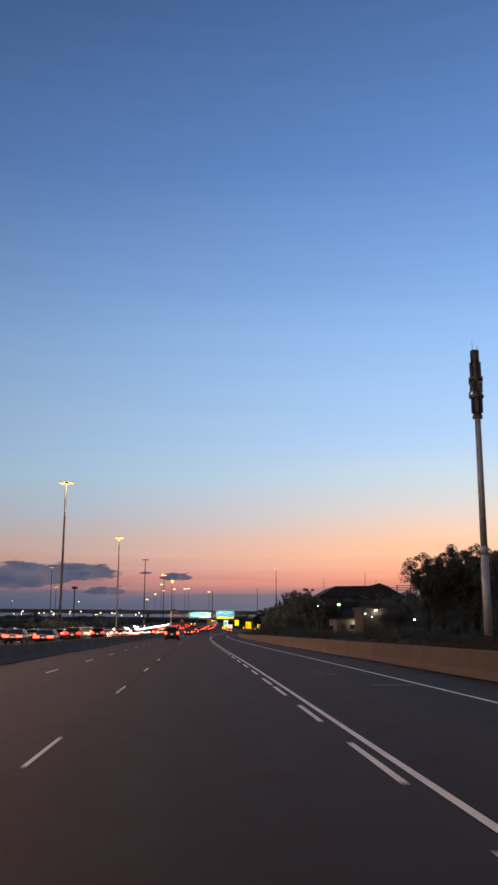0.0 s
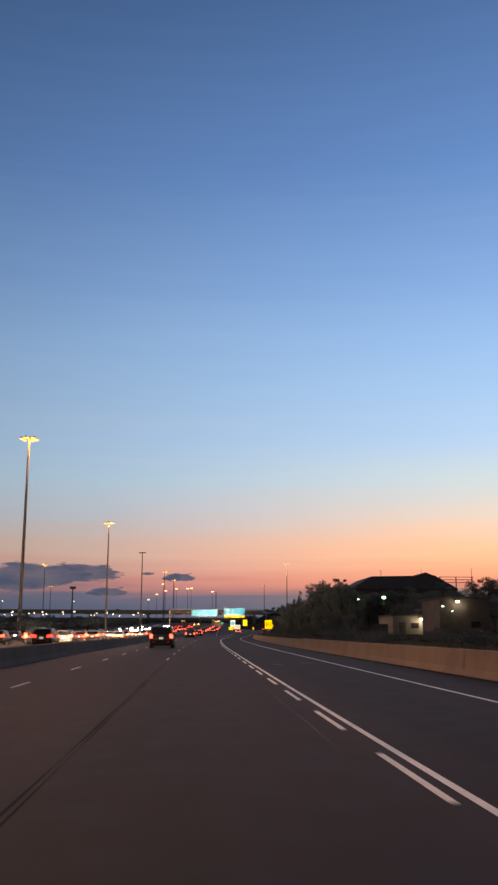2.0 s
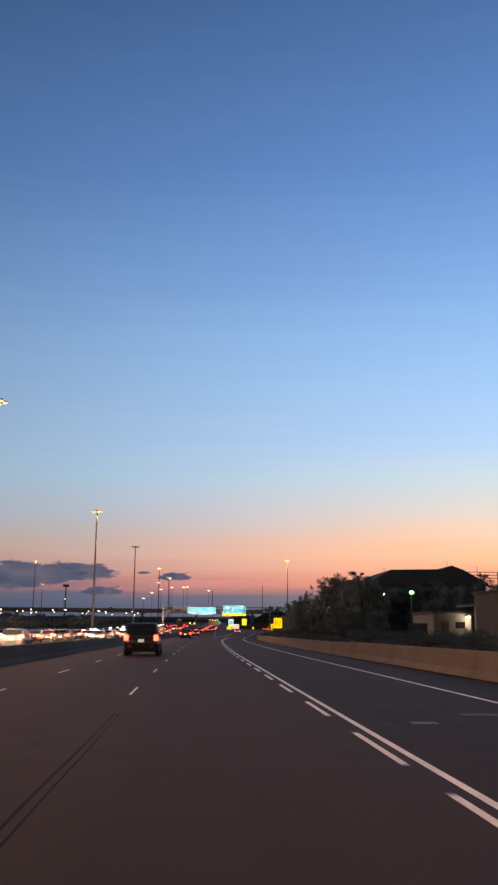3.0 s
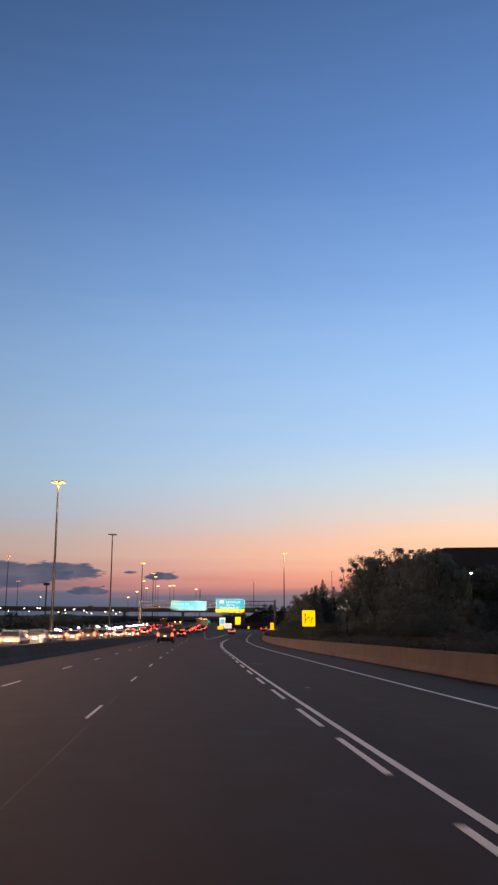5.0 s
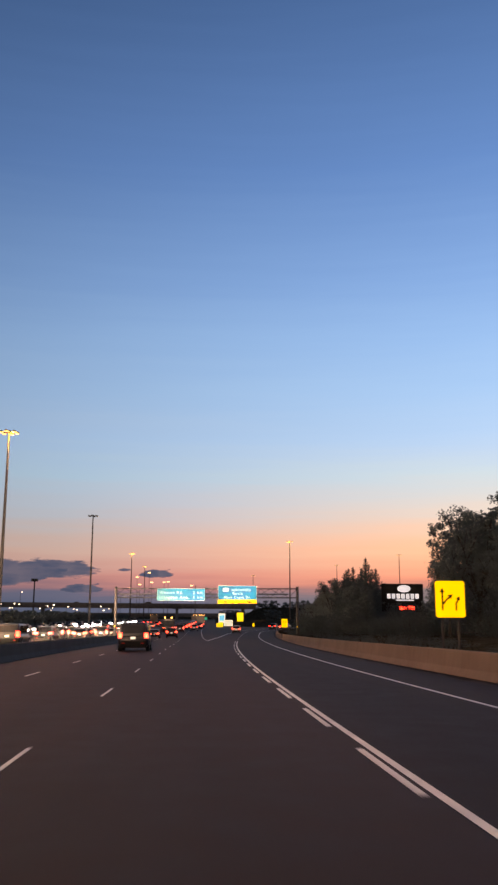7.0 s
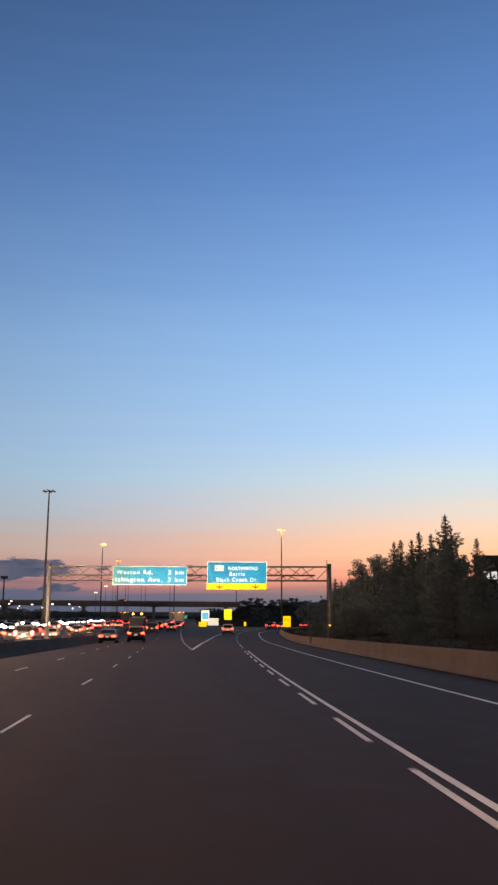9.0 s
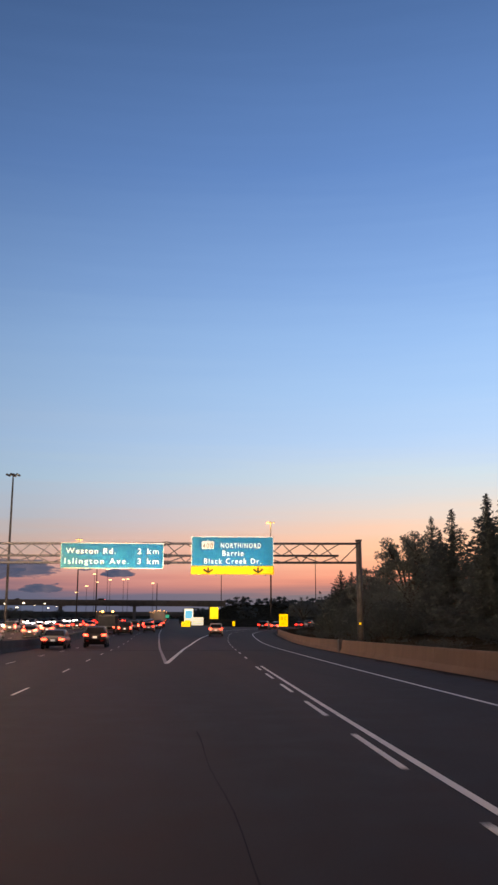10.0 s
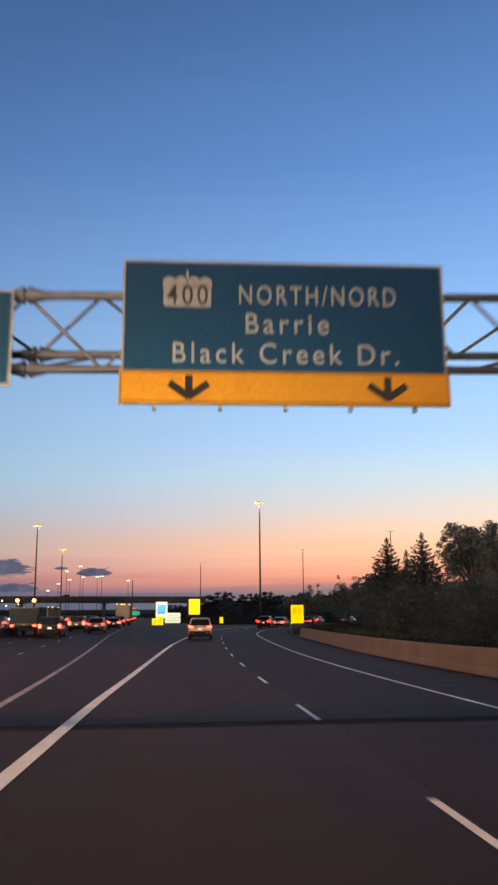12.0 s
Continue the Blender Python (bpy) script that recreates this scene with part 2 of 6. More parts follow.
M_ROAD = asphalt("warm_asphalt", (0.0240, 0.0140, 0.0098), (0.0388, 0.0230, 0.0163), 0.13)
M_ROAD_DARK = asphalt("dark_asphalt", (0.0192, 0.0126, 0.0099), (0.0320, 0.0214, 0.0165), 0.10)
M_PAINT = paint_line()
M_WORN = plain("worn_road_paint", (0.34, 0.30, 0.28), 0.8, 0, 0.55, 1.6)
M_REFLEX = plain("red_reflector", (0.55, 0.03, 0.02), 0.25, 0, 0.05, 4, 0)
M_SCRATCH = plain("scratched_asphalt", (0.088, 0.080, 0.078), 0.85, 0, 0.4, 3)
M_FADED = plain("faded_paint", (0.22, 0.20, 0.19), 0.8, 0, 0.5, 8)
M_TAR = plain("tar_seal", (0.019, 0.018, 0.018), 0.95, 0, 0.2, 3, 0.1, 0.05)
M_PATCH = plain("cross_band_dark", (0.024, 0.018, 0.015), 0.95, 0, 0.35, 0.8, 0.2, 0.05)
M_GRASS = plain("grass", (0.040, 0.037, 0.027), 0.95, 0, 0.5, 0.6, 0.6, 0.0)
M_BARR = concrete("parapet_concrete", (0.130, 0.097, 0.076), (0.168, 0.126, 0.099))
M_GRIT = plain("shoulder_grit", (0.026, 0.022, 0.020), 0.95, 0, 0.5, 4, 0.6, 0.05)
M_GREY = concrete("grey_concrete", (0.085, 0.068, 0.058), (0.12, 0.098, 0.085))
M_DECK = concrete("bridge_concrete", (0.105, 0.105, 0.115), (0.15, 0.15, 0.16))
M_STEEL = plain("galvanised_steel", (0.088, 0.086, 0.092), 0.6, 0.5, 0.25, 3)
M_POLE = plain("pole_steel", (0.032, 0.029, 0.029), 0.75, 0.0, 0.2, 2)
# bluish tone stands in for sky mirrored in the mast
M_TOWER = plain("sky_tinted_steel", (0.34, 0.38, 0.44), 0.6, 0.2, 0.15, 1)
M_DARKBOX = plain("antenna_grey", (0.10, 0.10, 0.105), 0.6, 0.1, 0.2, 2)
M_SODIUM = lit("sodium_lamp", (1.0, 0.55, 0.16), 2.3)
M_SODIUM_DIM = lit("dim_sodium_lamp", (1.0, 0.55, 0.18), 1.5)
# lighter, warmer copy of the pole steel, put where lamp glow falls
M_SODIUM_POLE = plain("lamplit_steel", (0.14, 0.12, 0.09), 0.8, 0.0, 0.1, 2)
M_GLASSOFF = plain("unlit_lens", (0.16, 0.15, 0.14), 0.3, 0, 0.1, 3)
# sign faces and reflectors glow by emission in place of returned headlights
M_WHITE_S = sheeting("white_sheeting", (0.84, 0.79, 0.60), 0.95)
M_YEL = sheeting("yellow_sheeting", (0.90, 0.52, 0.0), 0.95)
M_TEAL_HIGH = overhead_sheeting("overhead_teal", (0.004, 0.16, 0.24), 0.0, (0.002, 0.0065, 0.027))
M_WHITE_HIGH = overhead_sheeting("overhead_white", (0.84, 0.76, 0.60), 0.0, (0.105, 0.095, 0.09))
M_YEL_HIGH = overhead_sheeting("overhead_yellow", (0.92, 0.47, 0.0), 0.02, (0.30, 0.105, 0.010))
M_YELLOW_GLOW = sheeting("glowing_yellow", (0.95, 0.59, 0.0), 1.0)
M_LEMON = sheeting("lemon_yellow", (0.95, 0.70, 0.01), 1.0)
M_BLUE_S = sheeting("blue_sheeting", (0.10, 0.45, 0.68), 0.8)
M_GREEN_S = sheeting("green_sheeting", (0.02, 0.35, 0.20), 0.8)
# ink lightened and made to glow, imitating headlight glare across the sign
M_INK_PALE = sheeting("glare_paled_ink", (0.55, 0.27, 0.0), 0.45)
M_INK = plain("sign_black", (0.014, 0.013, 0.012), 0.7, 0, 0.1, 4, 0.02, 0.15)
M_ALU = plain("sign_aluminium", (0.30, 0.28, 0.26), 0.5, 0.6, 0.15, 4)
M_BARK = plain("bark", (0.040, 0.034, 0.030), 0.95, 0, 0.4, 5, 0.6)
M_LEAF = leaf_mat("broad_leaves", (0.106, 0.129, 0.129), (0.116, 0.139, 0.138))
M_SHRUB = leaf_mat("shrub_leaves", (0.062, 0.078, 0.077), (0.070, 0.087, 0.085))
M_NEEDLE = leaf_mat("spruce_needles", (0.070, 0.088, 0.090), (0.078, 0.096, 0.098))
M_WALL = plain("rendered_wall", (0.13, 0.12, 0.11), 0.85, 0, 0.18, 0.8)
M_ROOF = plain("dark_roof_sheet", (0.022, 0.021, 0.023), 0.8, 0, 0.25, 1.0)
M_DARKWALL = plain("dark_wall", (0.05, 0.045, 0.042), 0.85, 0, 0.25, 0.8)
M_WARM = lit("wall_lamp", (1.0, 0.86, 0.55), 14.0)
M_COOL = lit("cool_lamp", (0.80, 1.0, 0.78), 16.0)
M_GREENLAMP = lit("green_white_lamp", (0.42, 1.0, 0.40), 4.0)
M_HEAD = lit("headlamp", (1.0, 0.90, 0.80), 120.0)
M_TAIL = lit("tail_lamp", (1.0, 0.026, 0.014), 7.0)
M_TAILHOT = lit("tail_lamp_hot", (1.0, 0.050, 0.022), 11.0)
M_AMBER = lit("amber_lamp", (1.0, 0.44, 0.09), 10.0)
M_REDLED = lit("red_led", (1.0, 0.05, 0.02), 7.0)
M_FARLAMP = lit("far_lamp", (1.0, 0.78, 0.55), 8.0)
M_FARSODIUM = lit("far_sodium_lamp", (1.0, 0.60, 0.24), 4.5)
M_LOGO = lit("backlit_panel", (0.85, 0.86, 0.9), 0.75)
M_GLASS = plain("car_glass", (0.012, 0.012, 0.015), 0.12, 0, 0.05, 2, 0, 0.3)
M_RUBBER = plain("tyre_rubber", (0.015, 0.015, 0.015), 0.85, 0, 0.2, 8)
M_RIM = plain("alloy_rim", (0.35, 0.35, 0.36), 0.35, 0.8, 0.1, 8)
M_TRIM = plain("black_plastic", (0.012, 0.012, 0.013), 0.7, 0, 0.15, 8, 0.1, 0.12)
# the plate is no lamp; slight emission brightens it
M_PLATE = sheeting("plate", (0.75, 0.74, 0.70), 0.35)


# ---- large structure ----
# where dash runs begin, end and their spacing, in metres
SHORT_RUNS = [(-14.2, 21, 5.7), (23.9, 46, 5.5), (46.5, 81, 5.6), (84.9, 95, 5.6), (96.4, 135, 5.42), (138.9, 199, 5.5), (199.3, 236, 5.33), (236.6, 283, 5.7)]
LEFT_RUNS = [(-23.0, 50, 10.9), (95.5, 128, 10.9), (129.45, 860, 10.85)]
BRANCH_START, BRANCH_STEP = 295.1, 9.3

# ---- building helpers ----
def link_bm(name, bm, mat, smooth=False):
    me = bpy.data.meshes.new(name)
    bm.normal_update()
    bm.to_mesh(me)
    bm.free()
    me.materials.append(mat)
    if smooth:
        for p in me.polygons:
            p.use_smooth = True
    return new(name, me)


def part(name, bm, mat, parent, label="", smooth=False):
    ob = link_bm(name, bm, mat, smooth)
    ob.parent = parent
    return tagged(ob, label)


def piece(name, mesh, parent, m):
    """One more object on a shared mesh."""
    ob = new(name, mesh)
    ob.parent = parent
    ob.matrix_basis = m
    return ob


def thing(name, label, category, m=None, group=""):
    ob = new(name)
    ob.empty_display_size = 0.3
    if m is not None:
        ob.matrix_basis = m
    return tagged(ob, label, category, group)


def box(bm, c, s, rot=None, bevel=0.0):
    m = Matrix.Translation(c) @ (rot.to_4x4() if rot else Matrix()) @ Matrix.Diagonal((*s, 1))
    r = bmesh.ops.create_cube(bm, size=1.0, matrix=m)
    if bevel:
        edges = list({e for v in r["verts"] for e in v.link_edges})
        bmesh.ops.bevel(bm, geom=edges, offset=bevel, segments=2, affect="EDGES", profile=0.5)
    return bm


def tube(bm, a, b, r0, r1=None, n=10, caps=True):
    a, b = Vector(a), Vector(b)
    d = b - a
    q = d.to_track_quat("Z", "Y").to_matrix().to_4x4()
    bmesh.ops.create_cone(bm, cap_ends=caps, cap_tris=False, segments=n, radius1=r0, radius2=r0 if r1 is None else r1,
                          depth=d.length, matrix=Matrix.Translation((a + b) / 2) @ q)
    return bm


def mesh_of(name, verts, faces, mat, smooth=False):
    me = bpy.data.meshes.new(name)
    me.from_pydata([tuple(v) for v in verts], [], faces)
    me.materials.append(mat)
    if smooth:
        for p in me.polygons:
            p.use_smooth = True
    me.update()
    return me


# ---- the plan of the road, in metres along y ----
LINE_Y = [-60, 0, 35, 70, 105, 140, 175, 210, 245, 280, 315, 350, 385, 400, 415, 430, 445, 460, 480, 520, 600, 700, 900]
LINE_X = [2.1, 2.17, 2.3, 2.28, 2.41, 2.66, 3.3, 4.25, 6.0, 8.4, 11.15, 14.1, 17.9, 20.6, 24.3, 29.2, 35.5, 43, 55, 84, 150, 240, 430]
LEFT_Y = [-60, 0, 70, 105, 140, 175, 210, 240, 270, 300, 340, 382, 437, 600, 900]
LEFT_X = [-1.8, -1.73, -1.6, -1.5, -1.2, -0.7, 0.0, 0.55, 1.3, 1.85, 2.8, 4.0, 6.3, 12.0, 23.0]


def smooth_at(ys, xs, y):
    """A cubic through the plan's points (Catmull-Rom)."""
    i = int(np.clip(np.searchsorted(ys, y) - 1, 0, len(ys) - 2))
    y0, y1 = ys[i], ys[i + 1]
    s = (y - y0) / (y1 - y0)

    def slope(k):
        a, b = max(k - 1, 0), min(k + 1, len(ys) - 1)
        return (xs[b] - xs[a]) / (ys[b] - ys[a])
    h = y1 - y0
    m0, m1 = slope(i) * h, slope(i + 1) * h
    return ((2 * s**3 - 3 * s**2 + 1) * xs[i] + (s**3 - 2 * s**2 + s) * m0 + (-2 * s**3 + 3 * s**2) * xs[i + 1] + (s**3 - s**2) * m1)


def line_x(y):       # the double line, then the lane line of the branch
    return smooth_at(LINE_Y, LINE_X, y)


def left_x(y):       # lane line of the through carriageway
    return smooth_at(LEFT_Y, LEFT_X, y)


def edge_x(y):       # right edge line
    return line_x(y) + float(np.interp(y, [0, 140, 280, 900], [3.85, 3.5, 3.24, 3.2]))


def barrier_x(y):    # foot of the right-hand parapet
    return edge_x(y) + float(np.interp(y, [0, 250, 320, 360, 900], [2.5, 2.5, 3.0, 3.4, 3.6]))


def rise(y):         # the road climbs gently beyond the gantry
    d = y - 315
    z = 0.0 if d < 0 else (0.0165 * d * d / 80 if d < 40 else 0.0165 * (d - 20))
    return min(z, 9.6)


YS = [-60 + 5 * i for i in range(80)] + [340 + 10 * i for i in range(57)]


def strip(name, fa, fb, y0, y1, lift, mat, step=4.0):
    """A flat ribbon along the road between two offsets."""
    n = max(2, int((y1 - y0) / step) + 1)
    vs, fs = [], []
    for i in range(n):
        y = y0 + (y1 - y0) * i / (n - 1)
        vs += [(fa(y), y, rise(y) + lift), (fb(y), y, rise(y) + lift)]
        if i:
            fs.append((2 * i - 2, 2 * i - 1, 2 * i + 1, 2 * i))
    return new(name, mesh_of(name, vs, fs, mat))


# ground: one sheet to the horizon, banked up a little behind the parapet
def build_ground():
    offs = [-3200, -900, -300, -140, -90, -64, -60, -30, 0.35, 1.2, 3, 6, 10, 16, 26, 60, 140, 400, 1200, 3200]
    hs = [0, 0, 0, 0, 0, -0.1, -0.6, -0.6, -0.6, 0.30, 0.45, 0.75, 0.9, 1.0, 1.0, 1.0, 1.0, 1.0, 1.0, 1.0]
    ys = [-3000, -500, -150] + YS + [1000, 1300, 2000, 3200, 4800]
    vs, fs = [], []
    for j, y in enumerate(ys):
        yc = min(max(y, -60), 900)
        for o, h in zip(offs, hs):
            bump = 0.12 * noise.noise((o * 0.15, y * 0.12, 0)) if o > 1.5 else 0
            vs.append(((left_x(yc) if o <= -60 else barrier_x(yc)) + o, y, rise(y) + h + bump))
        if j:
            n = len(offs)
            for i in range(n - 1):
                a = (j - 1) * n + i
                fs.append((a, a + 1, a + n + 1, a + n))
    return tagged(new("ground", mesh_of("ground", vs, fs, M_GRASS, True)), "dry dusky grass verge and open land beside the highway", "ground", kind="structure")


def build_road():
    """Lighter, warmer asphalt on the through lanes, darker asphalt right of the double line."""
    vs, fs, dark_side = [], [], []
    for j, y in enumerate(YS):
        b, f, seam_x = barrier_x(y), left_x(y), line_x(y) - 0.06
        xs = [f - 62, f - 45, f - 26, f - 16, f - 9, f - 4, f, (f + seam_x) / 2, seam_x, (seam_x + b) / 2, b + 0.3]
        vs += [(x, y, rise(y)) for x in xs]
        if j:
            n = len(xs)
            for i in range(n - 1):
                a = (j - 1) * n + i
                fs.append((a, a + 1, a + n + 1, a + n))
                dark_side.append(i >= 8)
    me = mesh_of("road", vs, fs, M_ROAD, True)
    me.materials.append(M_ROAD_DARK)
    for p, right in zip(me.polygons, dark_side):
        p.material_index = int(right)
    return tagged(new("road", me), "worn dark asphalt of a wide multi-lane highway", "road", kind="structure")


ground = build_ground()
road = build_road()
PAINT = 0.006


def marking(name, f, half, y0, y1, label, lift=PAINT, mat=None):
    ob = strip(name, lambda y: f(y) - half, lambda y: f(y) + half, y0, y1, lift, mat or M_PAINT, 3.0)
    ob.parent = road
    return tagged(ob, label)


marking("solid_line", line_x, 0.048, -20, 285.8, "solid white line beside the short dashes")
marking("edge_line", edge_x, 0.055, -20, 880, "solid white edge line along the right shoulder")


def gore_left(y):
    return float(np.interp(y, [288.6, 318, 342, 382, 437, 600, 880], [5.20, 5.66, 6.16, 7.1, 8.9, 15.0, 26]))


def gore_right(y):
    if y > 400:
        return line_x(y) - 3.5
    return smooth_at([288.6, 308.7, 321.5, 354.5, 374.4, 400, 415], [5.22, 6.74, 7.74, 10.95, 13.5, 17.1, 20.8], y)


marking("gore_line", gore_left, 0.085, 288.6, 860, "worn white line along the through lanes at the gore", mat=M_WORN)
marking("gore_line", gore_right, 0.098, 288.6, 690, "broad white line along the branch at the gore", 0.011)


# the grassy mound between the through lanes and the branch
def build_gore_bank():
    vs, fs = [], []
    ys = [462 + 8 * i for i in range(54)]
    for j, y in enumerate(ys):
        a, b = gore_left(y) + float(np.interp(y, [465, 520], [17, 4])), gore_right(y) - 1.6
        top = min(2.4, 0.13 * (b - a)) * min(1.0, (y - 462) / 24)
        for k, h in ((0.0, -0.02), (0.15, 0.45), (0.35, 0.85), (0.6, 1.0), (0.8, 0.8), (0.93, 0.35), (1.0, -0.02)):
            vs.append((a + (b - a) * k, y, rise(y) + h * top + (0.1 * noise.noise((k * 9, y * 0.1, 7)) if 0 < k < 1 else 0) + 0.004))
        if j:
            fs += [(7 * j - 7 + i, 7 * j - 6 + i, 7 * j + 1 + i, 7 * j + i) for i in range(6)]
    tagged(new("gore_bank", mesh_of("gore_bank", vs, fs, M_GRASS, True)), "dry grassy mound between the highway and the branch", "ground", kind="structure")


build_gore_bank()


def dash_mesh(length, width):
    bm = bmesh.new()
    box(bm, (0, length / 2, 0.0), (width, length, 0.006))
    me = bpy.data.meshes.new("lane_dash")
    bm.to_mesh(me)
    bm.free()
    me.materials.append(M_PAINT)
    return me


def lay_dash(me, f, off, y, length):
    x0, x1 = f(y) + off, f(y + length) + off
    m = Matrix.Translation((x0, y, rise(y) + PAINT)) @ pose(0, 0, 0, math.degrees(math.atan2(rise(y + length) - rise(y), length)), 0,
                                                           -math.degrees(math.atan2(x1 - x0, length)))
    piece("lane_dash", me, road, m)


short_dash = dash_mesh(3.0, 0.08)
lane_dash = dash_mesh(2.8, 0.075)
thin_dash = dash_mesh(2.5, 0.052)
# short dashes beside the solid line: stretches with their own starting point and spacing
for start, stop, step in SHORT_RUNS:
    y = start
    while y < stop:
        lay_dash(short_dash, line_x, float(np.interp(y, [150, 175, 215, 236], [-0.225, -0.145, -0.145, -0.225])), y, 3.0)
        y += step
# lane line of the branch after the solid line has ended
y = BRANCH_START
while y < 640:
    lay_dash(lane_dash, line_x, -0.15, y, 2.9)
    y += BRANCH_STEP
# lane lines of the through carriageway
for start, stop, step in LEFT_RUNS:
    y = start
    while y < stop:
        lay_dash(thin_dash, left_x, 0.0, y, 2.5)
        y += step
for k in range(0, 75):
    lay_dash(thin_dash, left_x, -3.1, -2.3 + 10.8 * k, 2.5)
    lay_dash(lane_dash, left_x, -10.8, -8 + 10.4 * k, 2.8)
    lay_dash(lane_dash, left_x, -14.5, -4 + 10.4 * k, 2.8)
    lay_dash(lane_dash, left_x, -18.2, -1 + 10.4 * k, 2.8)

# scuffed remains of old markings in the right-hand lane
for k, (sx, sy, sw, sl) in enumerate(((5.27, 23.9, 1.08, 0.13), (4.4, 29.8, 0.5, 0.12), (4.27, 31.35, 0.35, 0.16), (4.85, 90.7, 0.8, 0.12), (3.44, 89.3, 0.40, 0.22), (3.53, 148.2, 0.13, 0.12), (3.62, 164.8, 0.5, 0.2))):
    bm = bmesh.new()
    box(bm, (sx, sy, 0.004), (sw, sl, 0.003))
    part("scuffed_mark", bm, M_FADED, road, "faded scuffed paint")

# tar-sealed joints, wandering a little
def seam(f, y0, y1, half, mat=M_TAR, label="dark tar-sealed joint"):
    ob = strip("tar_seam", lambda y: f(y) - half * (0.6 + 0.5 * math.sin(y * 0.7)), lambda y: f(y) + half * (0.7 + 0.4 * math.sin(y * 1.1 + 1)), y0, y1, 0.003, mat, 0.8)
    ob.parent = road
    tagged(ob, label)


seam(lambda y: left_x(y) + 0.075 + 0.015 * math.sin(y * 0.21), 20, 91, 0.022)
seam(lambda y: left_x(y) + 0.155 + 0.015 * math.sin(y * 0.17), 34, 91, 0.016)
seam(lambda y: left_x(y) + 0.12 + 0.05 * math.sin(y * 0.2), 112, 146, 0.005, M_SCRATCH, "thin pale scratch in the asphalt")
seam(lambda y: 4.5 + (y - 243) * 0.0155 + 0.02 * math.sin(y * 1.3), 243, 263, 0.008)
seam(lambda y: 1.65 + 0.012 * math.sin(y * 0.8), 61, 73, 0.008, M_SCRATCH, "thin pale scratch in the asphalt")
# a dark band right across the road under the gantry
bm = bmesh.new()
box(bm, (4.5, 313.4, 0.004), (27, 0.62, 0.004))
ob = part("dark_cross_band", bm, M_PATCH, road, "dark transverse band")


# ---- parapets ----
def barrier_piece(mat, f, y0, y1, height, parent, flip=1):
    prof = [(0.0, 0.0), (0.02, 0.08), (0.16, 0.28), (0.22, height - 0.03), (0.25, height), (0.42, height), (0.45, height - 0.03), (0.5, 0.0)]
    n = max(2, int((y1 - y0) / 3) + 1)
    vs, fs = [], []
    for i in range(n):
        y = y0 + (y1 - y0) * i / (n - 1)
        for u, h in prof:
            vs.append((f(y) + flip * u, y, rise(y) - 0.05 + h))
    m = len(prof)
    for i in range(n - 1):
        for k in range(m - 1):
            a = i * m + k
            q = (a, a + m, a + m + 1, a + 1)
            fs.append(q if flip > 0 else q[::-1])
    fs.append(tuple(range(m)))
    fs.append(tuple(range((n - 1) * m, n * m))[::-1])
    ob = new("barrier_section", mesh_of("barrier_section", vs, fs, mat))
    ob.parent = parent
    return ob


parapet = tagged(new("barrier_right"), "tan cast-concrete parapet in long sections along the shoulder", "barrier", kind="structure")
y = -40.0
while y < 370:
    barrier_piece(M_BARR, barrier_x, y, y + 11.88, 0.88 if y < 120 else 0.82, parapet)
    y += 11.94
median = tagged(new("barrier_left"), "grey concrete barrier between the carriageways", "barrier", kind="structure")
y = -40.0
while y < 860:
    barrier_piece(M_GREY, lambda v: left_x(v) - 6.0, y, y + 29.95, 0.8, median, -1)
    y += 30
far_median = tagged(new("barrier_far"), "grey concrete barrier between the far carriageways", "barrier", kind="structure")
y = -40.0
while y < 860:
    barrier_piece(M_GREY, lambda v: left_x(v) - 23.5, y, y + 29.95, 0.9, far_median, -1)
    y += 30
# dark weep holes at the parapet's foot and a dark band up its face
for y in (46.0, 132.0, 178.5, 272.0):
    bm = bmesh.new()
    box(bm, (barrier_x(y) + 0.04, y, 0.03), (0.06, 0.22, 0.10), None, 0.01)
    ob = part("drain_opening", bm, M_TAR, parapet, "dark drain opening")
bm = bmesh.new()
box(bm, (barrier_x(306.6) + 0.14, 306.6, 0.40), (0.26, 0.5, 0.86), None, 0.02)
part("upright_band", bm, M_STEEL, parapet, "dark upright steel band")


# grit and blown dirt with a ragged edge along the parapet's foot
def grit_edge(y):
    n = noise.noise((y * 0.35, 2.0, 0)) + 0.6 * noise.noise((y * 1.3, 5.0, 0))
    return barrier_x(y) - max(0.04, 0.34 + 0.30 * n)


grit = strip("grit_strip", grit_edge, lambda y: barrier_x(y) + 0.06, -20, 420, 0.005, M_GRIT, 0.45)
grit.parent = road
tagged(grit, "dark grit and dirt along the parapet")


